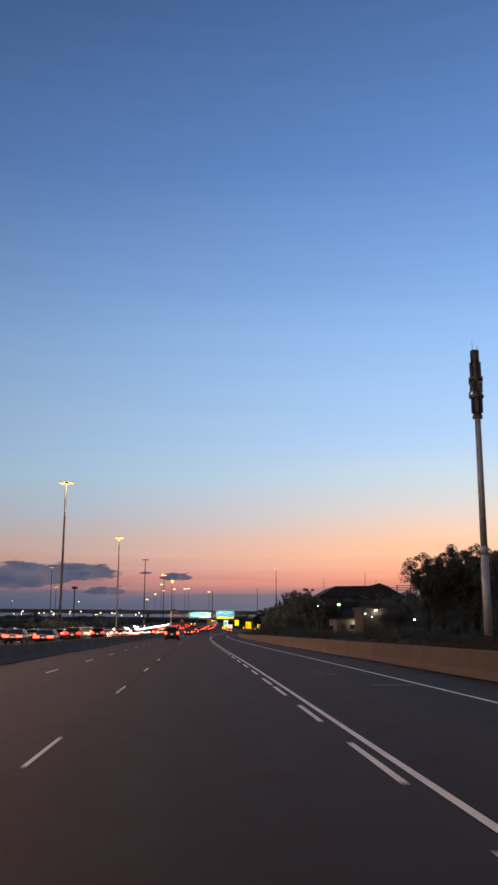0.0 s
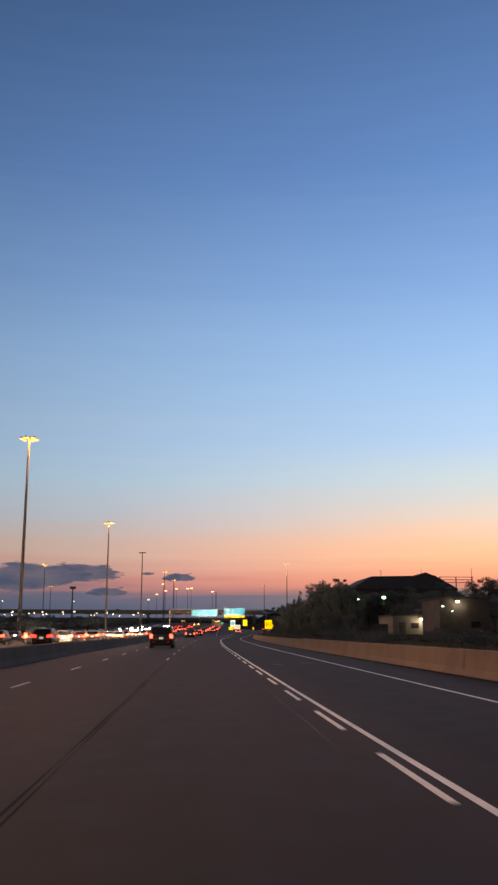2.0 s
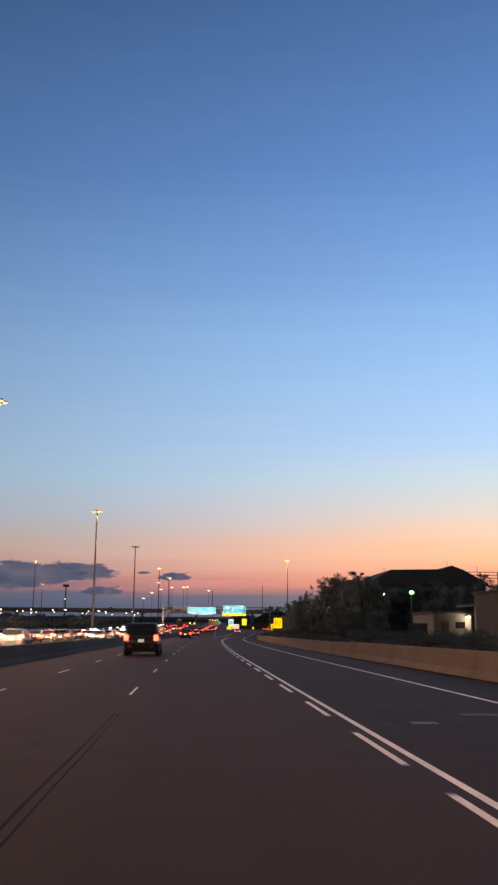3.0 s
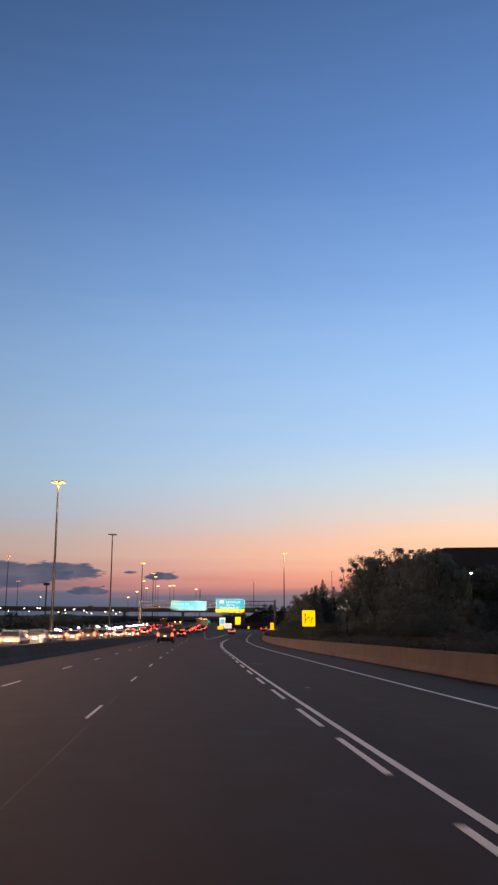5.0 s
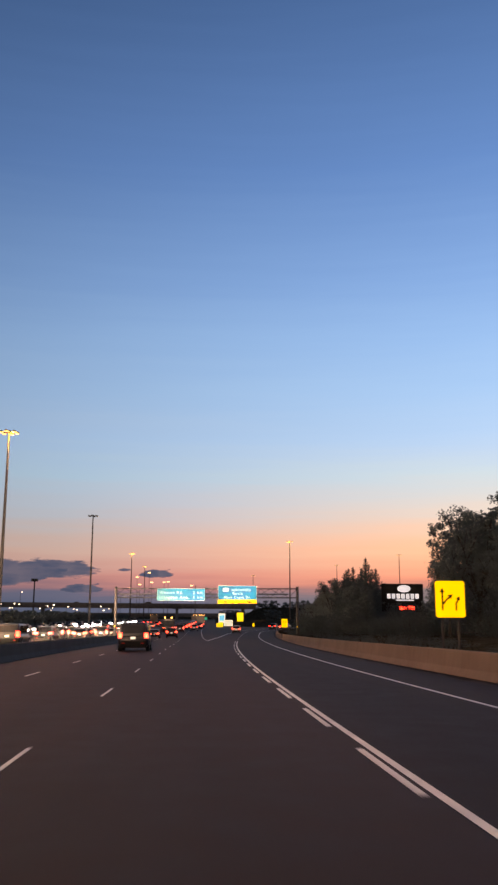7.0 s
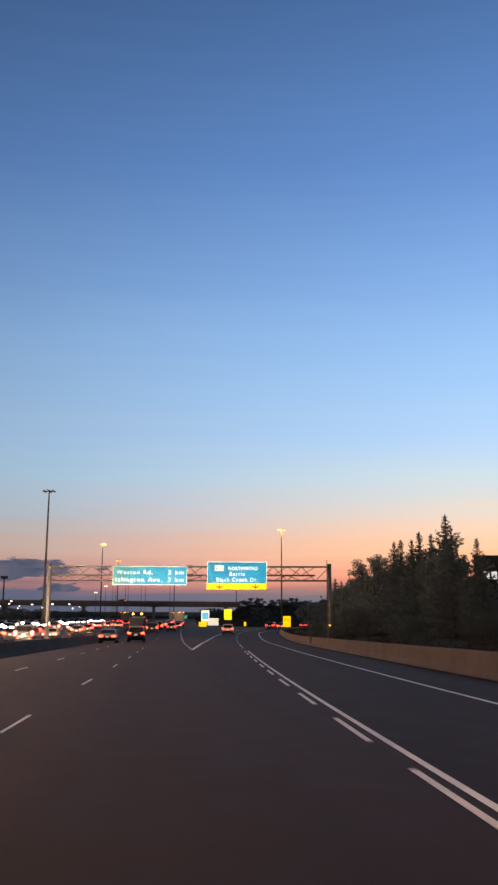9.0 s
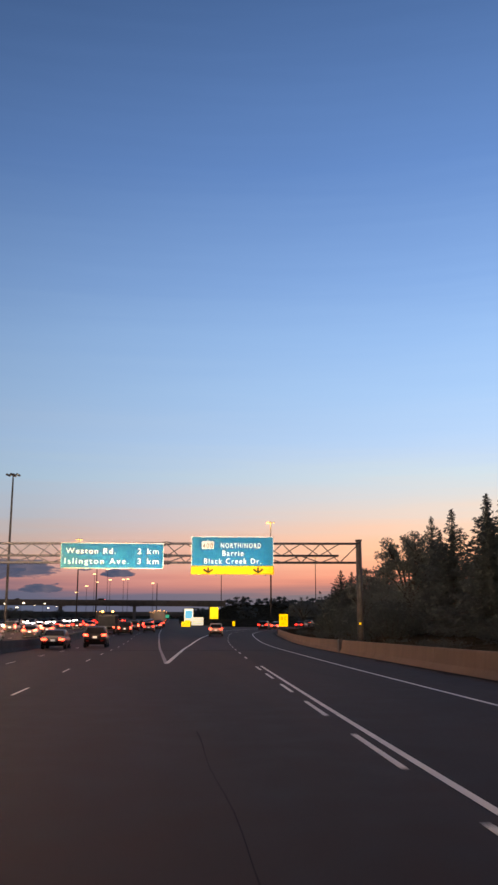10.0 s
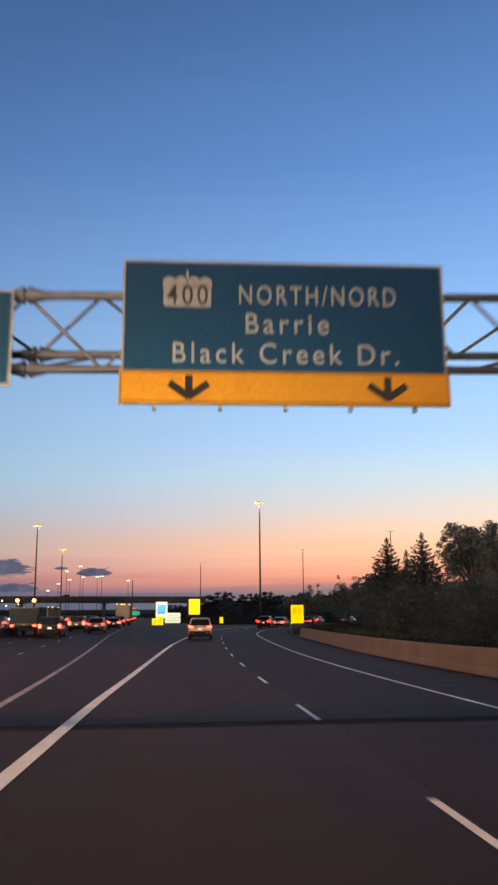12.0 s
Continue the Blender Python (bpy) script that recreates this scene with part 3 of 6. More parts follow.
# ---- high-mast lamps ----
def mast_lamp(x, y, base, height, is_lit, arms=6, group="high-mast lamps"):
    t = thing("high_mast_lamp", "tall steel high-mast lamp with a ring of %s" % ("glowing amber floodlights" if is_lit else "unlit floodlights"), "street lamp", pose(x, y, base), group)
    bm = bmesh.new()
    tube(bm, (0, 0, -0.3), (0, 0, 0.5), 0.55, 0.50, 12)
    tube(bm, (0, 0, 0.5), (0, 0, height - 3.2), 0.34, 0.20, 12)
    part("pole", bm, M_POLE, t)
    bm = bmesh.new()
    tube(bm, (0, 0, height - 3.2), (0, 0, height), 0.20, 0.15, 12)
    part("pole_top", bm, M_SODIUM_POLE if is_lit else M_POLE, t, "upper pole bathed in amber light" if is_lit else "")
    bm = bmesh.new()
    tube(bm, (0, 0, height - 0.1), (0, 0, height + 0.35), 0.42, 0.30, 12)
    part("head_ring", bm, M_POLE, t)
    for k in range(arms):
        a = 2 * math.pi * k / arms + 0.3
        bm = bmesh.new()
        tube(bm, (0.2 * math.cos(a), 0.2 * math.sin(a), height + 0.01), (1.25 * math.cos(a), 1.25 * math.sin(a), height + 0.05), 0.05, n=6)
        part("arm", bm, M_POLE, t)
    for k in range(arms):
        a = 2 * math.pi * k / arms + 0.3
        cx, cy = 1.35 * math.cos(a), 1.35 * math.sin(a)
        bm = bmesh.new()
        tube(bm, (cx, cy, height - 0.02), (cx, cy, height + 0.26), 0.36, 0.20, 10)
        lum = part("floodlight", bm, M_POLE, t)
        bm = bmesh.new()
        bmesh.ops.create_uvsphere(bm, u_segments=10, v_segments=6, radius=0.34, matrix=Matrix.Translation((cx, cy, height - 0.03)) @ Matrix.Diagonal((1, 1, 0.55, 1) if y < 1000 else (1.7, 1.7, 1.5, 1)))
        part("lens", bm, (M_SODIUM_DIM if is_lit < 1 else M_SODIUM if y < 1000 else M_FARSODIUM) if is_lit else M_GLASSOFF, lum, "glowing amber lens" if is_lit else "", True)
    if is_lit:
        side = 1 if x < 0 else -1
        if y > 1000 or is_lit < 1:
            return t
        glow = new("lamp_glow", bpy.data.lights.new("lamp_glow", "POINT"))
        glow.data.energy, glow.data.color, glow.data.shadow_soft_size = 2600, (1.0, 0.46, 0.07), 0.3
        glow.location = (x + side * 0.5, y - 1.0, base + height - 0.5)
        if is_lit > 1:
            la = new("sodium_light", bpy.data.lights.new("sodium_light", "SPOT"))
            la.data.energy, la.data.color, la.data.shadow_soft_size = 1250 * is_lit, (1.0, 0.60, 0.36), 0.8
            la.data.spot_size, la.data.spot_blend = radians(146), 0.7
            if x < 0 and y > 100:
                # the same ring of floodlights on its other side, over the oncoming lanes
                lb = new("sodium_light", bpy.data.lights.new("sodium_light", "SPOT"))
                lb.data.energy, lb.data.color, lb.data.shadow_soft_size = 800 * is_lit, (1.0, 0.56, 0.30), 0.8
                lb.data.spot_size, lb.data.spot_blend = radians(146), 0.7
                lb.matrix_world = look((x - side * 1.9, y - 0.5, base + height - 0.4), (x - side * 43, y - 5, 0))
            la.matrix_world = look((x + side * 1.9, y - 0.5, base + height - 0.4), (x + side * 26, y - 5, 0))
    return t


for x, y, top, on in ((-32.5, -37, 34.7, 60), (-32.2, 84, 34.7, 52), (-30.2, 205.3, 34.7, 54), (-27.8, 326, 34.3, 60), (-25.4, 457, 36.4, 0), (-22.0, 640, 39.8, 1), (52.5, 578, 40.8, 60), (121.5, 840, 49.0, 0.5), (134, 700, 45.4, 0.5), (224.7, 774, 52.3, 0.5),
                      (-18.9, 747, 40.5, 1), (-118.6, 750, 52, 1), (-135, 884, 42, 1), (60, 860, 42, 0.5)):
    b = rise(y) - 0.1
    mast_lamp(x, y, b, top - b, on)
# the row of lamps where the highway bends away, far beyond the overpasses: bearing in degrees, height
for az, top in ((-3.0, 48), (-2.5, 56), (-1.97, 61), (-1.31, 64), (-0.62, 64.5), (-0.40, 65), (-1.45, 77), (-2.12, 71), (0.9, 60)):
    mast_lamp(math.tan(radians(az)) * 1400, 1400, 9.0, top - 9.0, 1, 4)


# ---- sign gantry ----
def text_mesh(body, size, mat, align="LEFT", depth=0.006, spacing=1.0, bold=0.0):
    cu = bpy.data.curves.new("lettering", "FONT")
    cu.body, cu.size, cu.align_x, cu.extrude, cu.space_character = body, size, align, depth, spacing
    cu.offset = bold
    tmp = bpy.data.objects.new("lettering", cu)
    scene.collection.objects.link(tmp)
    dg = bpy.context.evaluated_depsgraph_get()
    me = bpy.data.meshes.new_from_object(tmp.evaluated_get(dg))
    bpy.data.objects.remove(tmp)
    bpy.data.curves.remove(cu)
    me.materials.clear()
    me.materials.append(mat)
    return me


def lettering(body, cap, width, mat, parent, x, y, z, align="LEFT", bold=0.003):
    """A line of raised letters with a given cap height and overall width."""
    me = text_mesh(body, cap / 0.70, mat, "LEFT", 0.006, 1.28, bold)
    xs = [v.co.x for v in me.vertices]
    k = width / (max(xs) - min(xs))
    shift = -min(xs) * k - (width / 2 if align == "CENTER" else 0)
    at = pose(x + shift, y, z, 90) @ Matrix.Diagonal((k, 1, 1, 1))
    # one raised letter each: islands that overlap across the line belong together
    bm = bmesh.new()
    bm.from_mesh(me)
    left, groups = set(bm.verts), []
    while left:
        stack, island = [left.pop()], []
        while stack:
            v = stack.pop()
            island.append(v)
            for e in v.link_edges:
                o = e.other_vert(v)
                if o in left:
                    left.discard(o)
                    stack.append(o)
        groups.append([min(v.co.x for v in island), max(v.co.x for v in island), set(island)])
    groups.sort(key=lambda gr: gr[0])
    merged = []
    for lo, hi, vs in groups:
        if merged and lo < merged[-1][1] - 0.3 * min(hi - lo, merged[-1][1] - merged[-1][0]):
            merged[-1][1] = max(hi, merged[-1][1])
            merged[-1][2] |= vs
        else:
            merged.append([lo, hi, vs])
    for lo, hi, vs in merged:
        order = {v: i for i, v in enumerate(vs)}
        fs = [[order[v] for v in f.verts] for f in bm.faces if f.verts[0] in vs]
        ob = new("letter", mesh_of("letter", [v.co for v in vs], fs, mat))
        ob.parent = parent
        ob.matrix_basis = at
    bm.free()
    bpy.data.meshes.remove(me)


def rounded_plate(bm, w, h, thick, r=0.12, y=0.0, n=5):
    """An upright plate with rounded corners that faces -y."""
    pts = []
    for cx, cz, a0 in ((w / 2 - r, h / 2 - r, 0), (-w / 2 + r, h / 2 - r, 90), (-w / 2 + r, -h / 2 + r, 180), (w / 2 - r, -h / 2 + r, 270)):
        for k in range(n + 1):
            a = radians(a0 + 90 * k / n)
            pts.append((cx + r * math.cos(a), cz + r * math.sin(a)))
    front = [bm.verts.new((px, y - thick / 2, pz)) for px, pz in pts]
    back = [bm.verts.new((px, y + thick / 2, pz)) for px, pz in pts]
    bm.faces.new(front[::-1])
    bm.faces.new(back)
    m = len(pts)
    for i in range(m):
        j = (i + 1) % m
        bm.faces.new((front[i], front[j], back[j], back[i]))
    bmesh.ops.recalc_face_normals(bm, faces=bm.faces)
    return bm


def arrow_down(parent, x, z, mat, s=1.0):
    bm = bmesh.new()
    box(bm, (0, 0, 0.10 * s), (0.135 * s, 0.012, 0.36 * s))
    for sg in (-1, 1):
        box(bm, (sg * 0.17 * s, 0, 0.0), (0.45 * s, 0.012, 0.135 * s), Euler((0, sg * radians(-35), 0)).to_matrix())
    ob = part("arrow", bm, mat, parent, "black downward arrow")
    ob.location = (x, -0.075, z)


# the gantry stands square to the road, turned a little in plan
ACROSS = Matrix.Translation((10.8, 315.2, 0)) @ pose(0, 0, 0, 0, 0, -6.5) @ Matrix.Translation((-10.8, -315.2, 0))


def build_gantry():
    g = thing("sign_gantry", "dark steel truss gantry spanning the lanes on two posts", "gantry", ACROSS)
    xl, xr, yl = -8.45, 20.15, 316.0
    for x in (xl, xr):
        bm = bmesh.new()
        tube(bm, (x, yl, -0.6), (x, yl, 7.90), 0.235, 0.215, 16)
        tube(bm, (x, yl, -0.6), (x, yl, 0.35), 0.36, 0.34, 16)
        tube(bm, (x, yl, 7.90), (x, yl, 7.99), 0.26, 0.26, 16)
        post = part("post", bm, M_STEEL, g, "round steel column", True)
        bm = bmesh.new()
        box(bm, (x - 0.05, yl - 0.25, 1.85), (0.16, 0.03, 0.16), None, 0.008)
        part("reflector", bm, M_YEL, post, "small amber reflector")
    top, low, rear = (315.75, 7.67), (316.05, 6.29), (317.0, 6.88)
    for (cy, cz), x1 in ((top, xr), (low, xr), (rear, xr - 1.4)):
        bm = bmesh.new()
        tube(bm, (xl, cy, cz), (x1, cy, cz), 0.085, n=12)
        part("chord", bm, M_STEEL, g, "", True)
    nb = 20
    step = (xr - xl) / nb
    node = lambda k, c: (xl + k * step, c[0] + 0.02, c[1])
    for k in range(nb):
        odd = k % 2
        # front face, upper face and lower face of the three-chord truss
        runs = [(top, low) if not odd else (low, top), (rear, top) if not odd else (top, rear), (low, rear) if not odd else (rear, low)]
        if k >= nb - 1:
            runs = runs[:1]
        for p, q in runs:
            bm = bmesh.new()
            tube(bm, node(k, p), node(k + 1, q), 0.036, n=8)
            part("brace", bm, M_STEEL, g)
    # bolted flanges at midspan
    for cy, cz in (top, low, rear):
        for dx in (-0.07, 0.07):
            bm = bmesh.new()
            tube(bm, (xl + 10 * step + dx - 0.035, cy, cz), (xl + 10 * step + dx + 0.035, cy, cz), 0.165, n=14)
            part("flange", bm, M_STEEL, g, "bolted chord flange")
        for sg in (-1, 1):
            bm = bmesh.new()
            tube(bm, (xl + 10 * step + sg * 0.38, cy, cz), (xl + 10 * step + sg * 0.10, cy, cz), 0.09, 0.15, 12)
            part("splice", bm, M_STEEL, g)
    return g


build_gantry()


def overhead_sign(x0, x1, z0, z1, label, bottom_strip=0.0, turn=2.0):
    w, h = x1 - x0, z1 - z0
    s = thing("overhead_sign", label, "road sign", ACROSS @ pose((x0 + x1) / 2, 315.2, (z0 + z1) / 2, 0, 0, turn))
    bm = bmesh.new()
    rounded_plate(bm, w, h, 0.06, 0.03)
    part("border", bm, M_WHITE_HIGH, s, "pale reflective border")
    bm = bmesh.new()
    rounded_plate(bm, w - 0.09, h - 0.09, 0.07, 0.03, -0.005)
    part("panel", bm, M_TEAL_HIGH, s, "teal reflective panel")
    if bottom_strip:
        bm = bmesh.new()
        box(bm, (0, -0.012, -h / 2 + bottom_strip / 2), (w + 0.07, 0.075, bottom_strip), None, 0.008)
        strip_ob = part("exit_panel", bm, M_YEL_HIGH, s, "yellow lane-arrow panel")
        for bx, bz, bw, bh in ((0, bottom_strip - 0.035, w, 0.018), (0, 0.05, w, 0.018), (-w / 2, bottom_strip / 2, 0.018, bottom_strip - 0.07), (w / 2, bottom_strip / 2, 0.018, bottom_strip - 0.07)):
            bm = bmesh.new()
            box(bm, (bx, -0.0515, -h / 2 + bz), (bw, 0.004, bh))
            part("edge_stripe", bm, M_INK, strip_ob, "thin black edge stripe")
    n = int(w / 1.19)
    for k in range(n):
        x = -w / 2 + w * (k + 0.5) / n
        bm = bmesh.new()
        box(bm, (x, 0.12, -0.06), (0.07, 0.16, h + 0.03), None, 0.01)
        box(bm, (x, 0.40, h / 2 - 0.55), (0.06, 0.50, 0.08))
        box(bm, (x, 0.55, -h / 2 + 0.85), (0.06, 0.80, 0.08))
        part("bracket", bm, M_ALU, s, "aluminium mounting bracket")
    return s


s1 = overhead_sign(-1.80, 5.68, 5.80, 7.66, "wide teal distance sign with pale lettering on the gantry", turn=4.5)
for body, w, x, z in (("Weston Rd.", 3.60, -3.36, 0.14), ("2 km", 1.56, 1.84, 0.14), ("Islington Ave.", 4.66, -3.44, -0.60), ("3 km", 1.56, 1.84, -0.60)):
    lettering(body, 0.41, w, M_WHITE_HIGH, s1, x, -0.045, z)
s2 = overhead_sign(7.75, 13.77, 5.36, 8.13, "teal direction sign with a yellow arrow strip on the gantry", 0.63)
lettering("NORTH/NORD", 0.36, 2.95, M_WHITE_HIGH, s2, -0.86, -0.045, 0.55)
lettering("Barrie", 0.39, 1.55, M_WHITE_HIGH, s2, -0.74, -0.045, -0.02)
lettering("Black Creek Dr.", 0.39, 4.18, M_WHITE_HIGH, s2, -2.08, -0.045, -0.60)
arrow_down(s2, -1.78, -1.13, M_INK)
arrow_down(s2, 1.87, -1.13, M_INK)
# route shield with a little crown
bm = bmesh.new()
rounded_plate(bm, 0.88, 0.46, 0.02, 0.06, -0.05)
for sx, sz, r in ((-0.33, 0.22, 0.13), (-0.12, 0.24, 0.12), (0.12, 0.24, 0.12), (0.33, 0.22, 0.13)):
    tube(bm, (sx, -0.060, sz), (sx, -0.040, sz), r, n=14)
box(bm, (0, -0.05, 0.40), (0.05, 0.02, 0.16), None, 0.008)
sh = part("route_shield", bm, M_WHITE_HIGH, s2, "pale crowned route shield")
sh.location = (-1.82, 0, 0.70)
lettering("400", 0.38, 0.76, M_INK, s2, -1.82, -0.066, 0.51, "CENTER", 0.004)


# ---- roadside signs ----
def post_sign(x, y, w, h, zc, mat, label, posts=2, category="road sign"):
    gz = rise(y) + (0.3 if x > barrier_x(y) else 0.0)
    s = thing("road_sign", label, category, pose(x, y, zc))
    bm = bmesh.new()
    rounded_plate(bm, w, h, 0.025, min(0.1, w * 0.08))
    part("panel", bm, mat, s)
    for k in range(posts):
        px = 0 if posts == 1 else (k - 0.5) * w * 0.55
        bm = bmesh.new()
        box(bm, (px, 0.07, (gz - 0.6 - zc + h * 0.45) / 2), (0.09, 0.09, h * 0.45 - (gz - 0.6 - zc)), None, 0.01)
        part("post", bm, M_POLE, s)
    return s


def up_arrow(parent, pts, half, head, mat):
    """An arrow along a bent line on a sign's face."""
    bm = bmesh.new()
    for (xa, za), (xb, zb) in zip(pts, pts[1:]):
        L = math.hypot(xb - xa, zb - za)
        box(bm, ((xa + xb) / 2, 0, (za + zb) / 2), (half * 2, 0.008, L + half), Euler((0, math.atan2(xb - xa, zb - za), 0)).to_matrix())
    (xa, za), (xb, zb) = pts[-2], pts[-1]
    a = math.atan2(xb - xa, zb - za)
    d, nrm = Vector((math.sin(a), 0, math.cos(a))), Vector((math.cos(a), 0, -math.sin(a)))
    tip = Vector((xb, 0, zb))
    tri = [tip + d * head, tip + nrm * head * 0.65, tip - nrm * head * 0.65]
    f = [bm.verts.new(v + Vector((0, -0.004, 0))) for v in tri]
    bm.faces.new(f)
    part("arrow", bm, mat, parent, "dark arrow").location = (0, -0.020, 0)


ys1 = post_sign(12.68, 212, 1.25, 1.51, 2.66, M_YELLOW_GLOW, "bright yellow lane-diverge sign with black arrows behind the parapet")
up_arrow(ys1, [(-0.34, -0.45), (-0.34, 0.28)], 0.035, 0.18, M_INK)
up_arrow(ys1, [(-0.32, -0.22), (-0.16, -0.02), (-0.04, 0.08)], 0.035, 0.18, M_INK)
up_arrow(ys1, [(0.24, -0.45), (0.24, -0.20), (0.33, -0.02)], 0.035, 0.16, M_INK)
ys2 = post_sign(28.9, 404, 1.50, 2.10, 3.05, M_YELLOW_GLOW, "yellow advisory ramp-speed sign reading 80 beside the branch")
lettering("80", 0.62, 1.0, M_INK_PALE, ys2, 0.0, -0.016, 0.05, "CENTER", 0.0)
lettering("km/h", 0.24, 0.8, M_INK_PALE, ys2, 0.0, -0.016, -0.62, "CENTER", 0.0)
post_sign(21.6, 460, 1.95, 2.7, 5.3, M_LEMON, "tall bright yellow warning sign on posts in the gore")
post_sign(24.0, 439, 0.55, 0.95, 2.75, M_YELLOW_GLOW, "small yellow marker on a post beside the branch", 1)
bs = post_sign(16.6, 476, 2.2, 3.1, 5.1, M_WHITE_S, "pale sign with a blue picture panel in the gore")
bm = bmesh.new()
rounded_plate(bm, 1.7, 1.9, 0.03, 0.1, -0.006)
part("picture_panel", bm, M_BLUE_S, bs, "blue picture panel").location = (0, 0, 0.1)
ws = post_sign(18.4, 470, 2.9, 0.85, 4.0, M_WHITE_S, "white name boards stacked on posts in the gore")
bm = bmesh.new()
rounded_plate(bm, 2.9, 0.9, 0.03, 0.06)
part("panel", bm, M_WHITE_S, ws).location = (0, 0, -0.98)
for z in (0, -0.98):
    bm = bmesh.new()
    box(bm, (0, -0.02, z), (2.1, 0.01, 0.12))
    part("writing_bar", bm, M_GREEN_S, ws)
for dx, w, zc in ((15.9, 1.3, 2.95), (14.9, 0.9, 2.6)):
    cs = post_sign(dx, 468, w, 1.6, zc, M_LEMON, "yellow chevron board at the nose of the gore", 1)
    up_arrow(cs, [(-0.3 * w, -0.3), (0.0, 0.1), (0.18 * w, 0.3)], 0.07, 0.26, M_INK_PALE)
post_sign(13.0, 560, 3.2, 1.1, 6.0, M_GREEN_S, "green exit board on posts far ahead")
# marker post at the branch; its reflector glows by emission
for x, y, z in ((27.0, 398, 1.9),):
    t = thing("marker_post", "slim dark marker post with a white reflector by the shoulder", "marker post", pose(x, y, rise(y) + 0.3))
    bm = bmesh.new()
    box(bm, (0, 0, 0.25), (0.09, 0.05, 1.0), None, 0.01)
    post = part("post", bm, M_POLE, t, "dark slim post")
    bm = bmesh.new()
    box(bm, (0, -0.035, 0.62), (0.14, 0.02, 0.16), None, 0.006)
    part("reflector", bm, M_WHITE_S, post, "bright white reflector")


# ---- overpasses far ahead ----
def overpass(y, x0, x1, zt, depth, piers, label, tilt=0.0):
    t = thing("overpass", label, "bridge", pose(0, y, 0))
    bm = bmesh.new()
    rot = Euler((0, tilt, 0)).to_matrix()
    cx, L = (x0 + x1) / 2, x1 - x0
    box(bm, (cx, 0, zt - depth * 0.45), (L, 9, depth * 0.5), rot)
    part("deck", bm, M_DECK, t)
    for sgn in (-1, 1):
        bm = bmesh.new()
        box(bm, (cx, sgn * 4.5, zt - 0.5), (L, 0.4, 1.0), rot)
        part("parapet", bm, M_DECK, t)
        bm = bmesh.new()
        box(bm, (cx, sgn * 3.0, zt - depth * 0.85), (L, 0.9, depth * 0.4), rot)
        part("girder", bm, M_DECK, t)
    for px in piers:
        bm = bmesh.new()
        box(bm, (px, 0, zt - depth - 0.3), (5.5, 7.5, 1.0), None, 0.1)
        tube(bm, (px, -2.2, rise(y) - 1), (px, -2.2, zt - depth - 0.5), 0.9, n=14)
        tube(bm, (px, 2.2, rise(y) - 1), (px, 2.2, zt - depth - 0.5), 0.9, n=14)
        part("pier", bm, M_DECK, t)
    return t


overpass(750, -330, 52, 17.9, 2.9, (-190, -130, -82, -38, 2, 44), "long dark concrete flyover crossing the whole highway far ahead", 0.003)
overpass(870, -420, 60, 13.6, 2.6, (-240, -160, -90, -30, 30), "second lower dark concrete overpass behind the flyover")


# wooded rising ground that closes the view beyond the overpasses
def berm(name, pts, y, depth, label):
    vs, fs = [], []
    for j, (dy, k) in enumerate(((-depth, 0.0), (-depth * 0.4, 0.65), (0, 1.0), (depth, 1.0))):
        for x, z in pts:
            base = rise(y) - 0.6
            vs.append((x, y + dy, base + (z - base) * k + (0.5 * noise.noise((x * 0.05, dy * 0.1, 3)) if k else 0)))
    n = len(pts)
    for j in range(3):
        for i in range(n - 1):
            a = j * n + i
            fs.append((a, a + 1, a + n + 1, a + n))
    tagged(new(name, mesh_of(name, vs, fs, M_GRASS, True)), label, "hill", kind="structure")


berm("backdrop_hill", [(46, 9.0), (56, 15.5), (75, 16.0), (100, 15.0), (135, 15.5), (180, 15.0), (230, 13.0)], 770, 30, "dark grassy embankment where the flyover lands")
berm("backdrop_ridge", [(-900 + 60 * k, 13.2 + 1.2 * math.sin(k * 1.7)) for k in range(30)], 960, 40, "far dark rise of wooded land on the horizon")


# x, z, half width, half height at the far backdrop
CLOUDS = [(-906.1, 294.5, 343.3, 100.0), (-806.2, 300.9, 263.2, 66.0), (-614.9, 317.2, 285.5, 63.2), (-96.2, 298.4, 108.0, 28.0), (-466.3, 223.7, 132.9, 29.5), (-262.0, 318.0, 44.0, 10.0)]

# ---- trees ----
def leaf_cloud(rng, centres, radii, count, size, flat=0.0):
    """Small leaf quads scattered through clumps; returns vertices and faces."""
    n = len(centres)
    pick = rng.integers(0, n, count)
    way = rng.normal(0, 1, (count, 3))
    way *= (1.75 * rng.uniform(0, 1, count) ** 0.5 / np.linalg.norm(way, axis=1))[:, None]
    off = way * np.asarray(radii)[pick][:, None] * np.array([1, 1, 0.75])
    c = np.asarray(centres)[pick] + off
    a = rng.normal(0, 1, (count, 3))
    a /= np.linalg.norm(a, axis=1)[:, None]
    b = np.cross(a, rng.normal(0, 1, (count, 3)))
    b /= np.linalg.norm(b, axis=1)[:, None]
    s = size * rng.uniform(0.6, 1.3, count)[:, None]
    a, b = a * s, b * s * 0.6
    v = np.stack([c - a, c + b * 0.9, c + a, c - b * 0.9], 1).reshape(-1, 3)
    f = np.arange(count * 4).reshape(-1, 4)
    return v, f


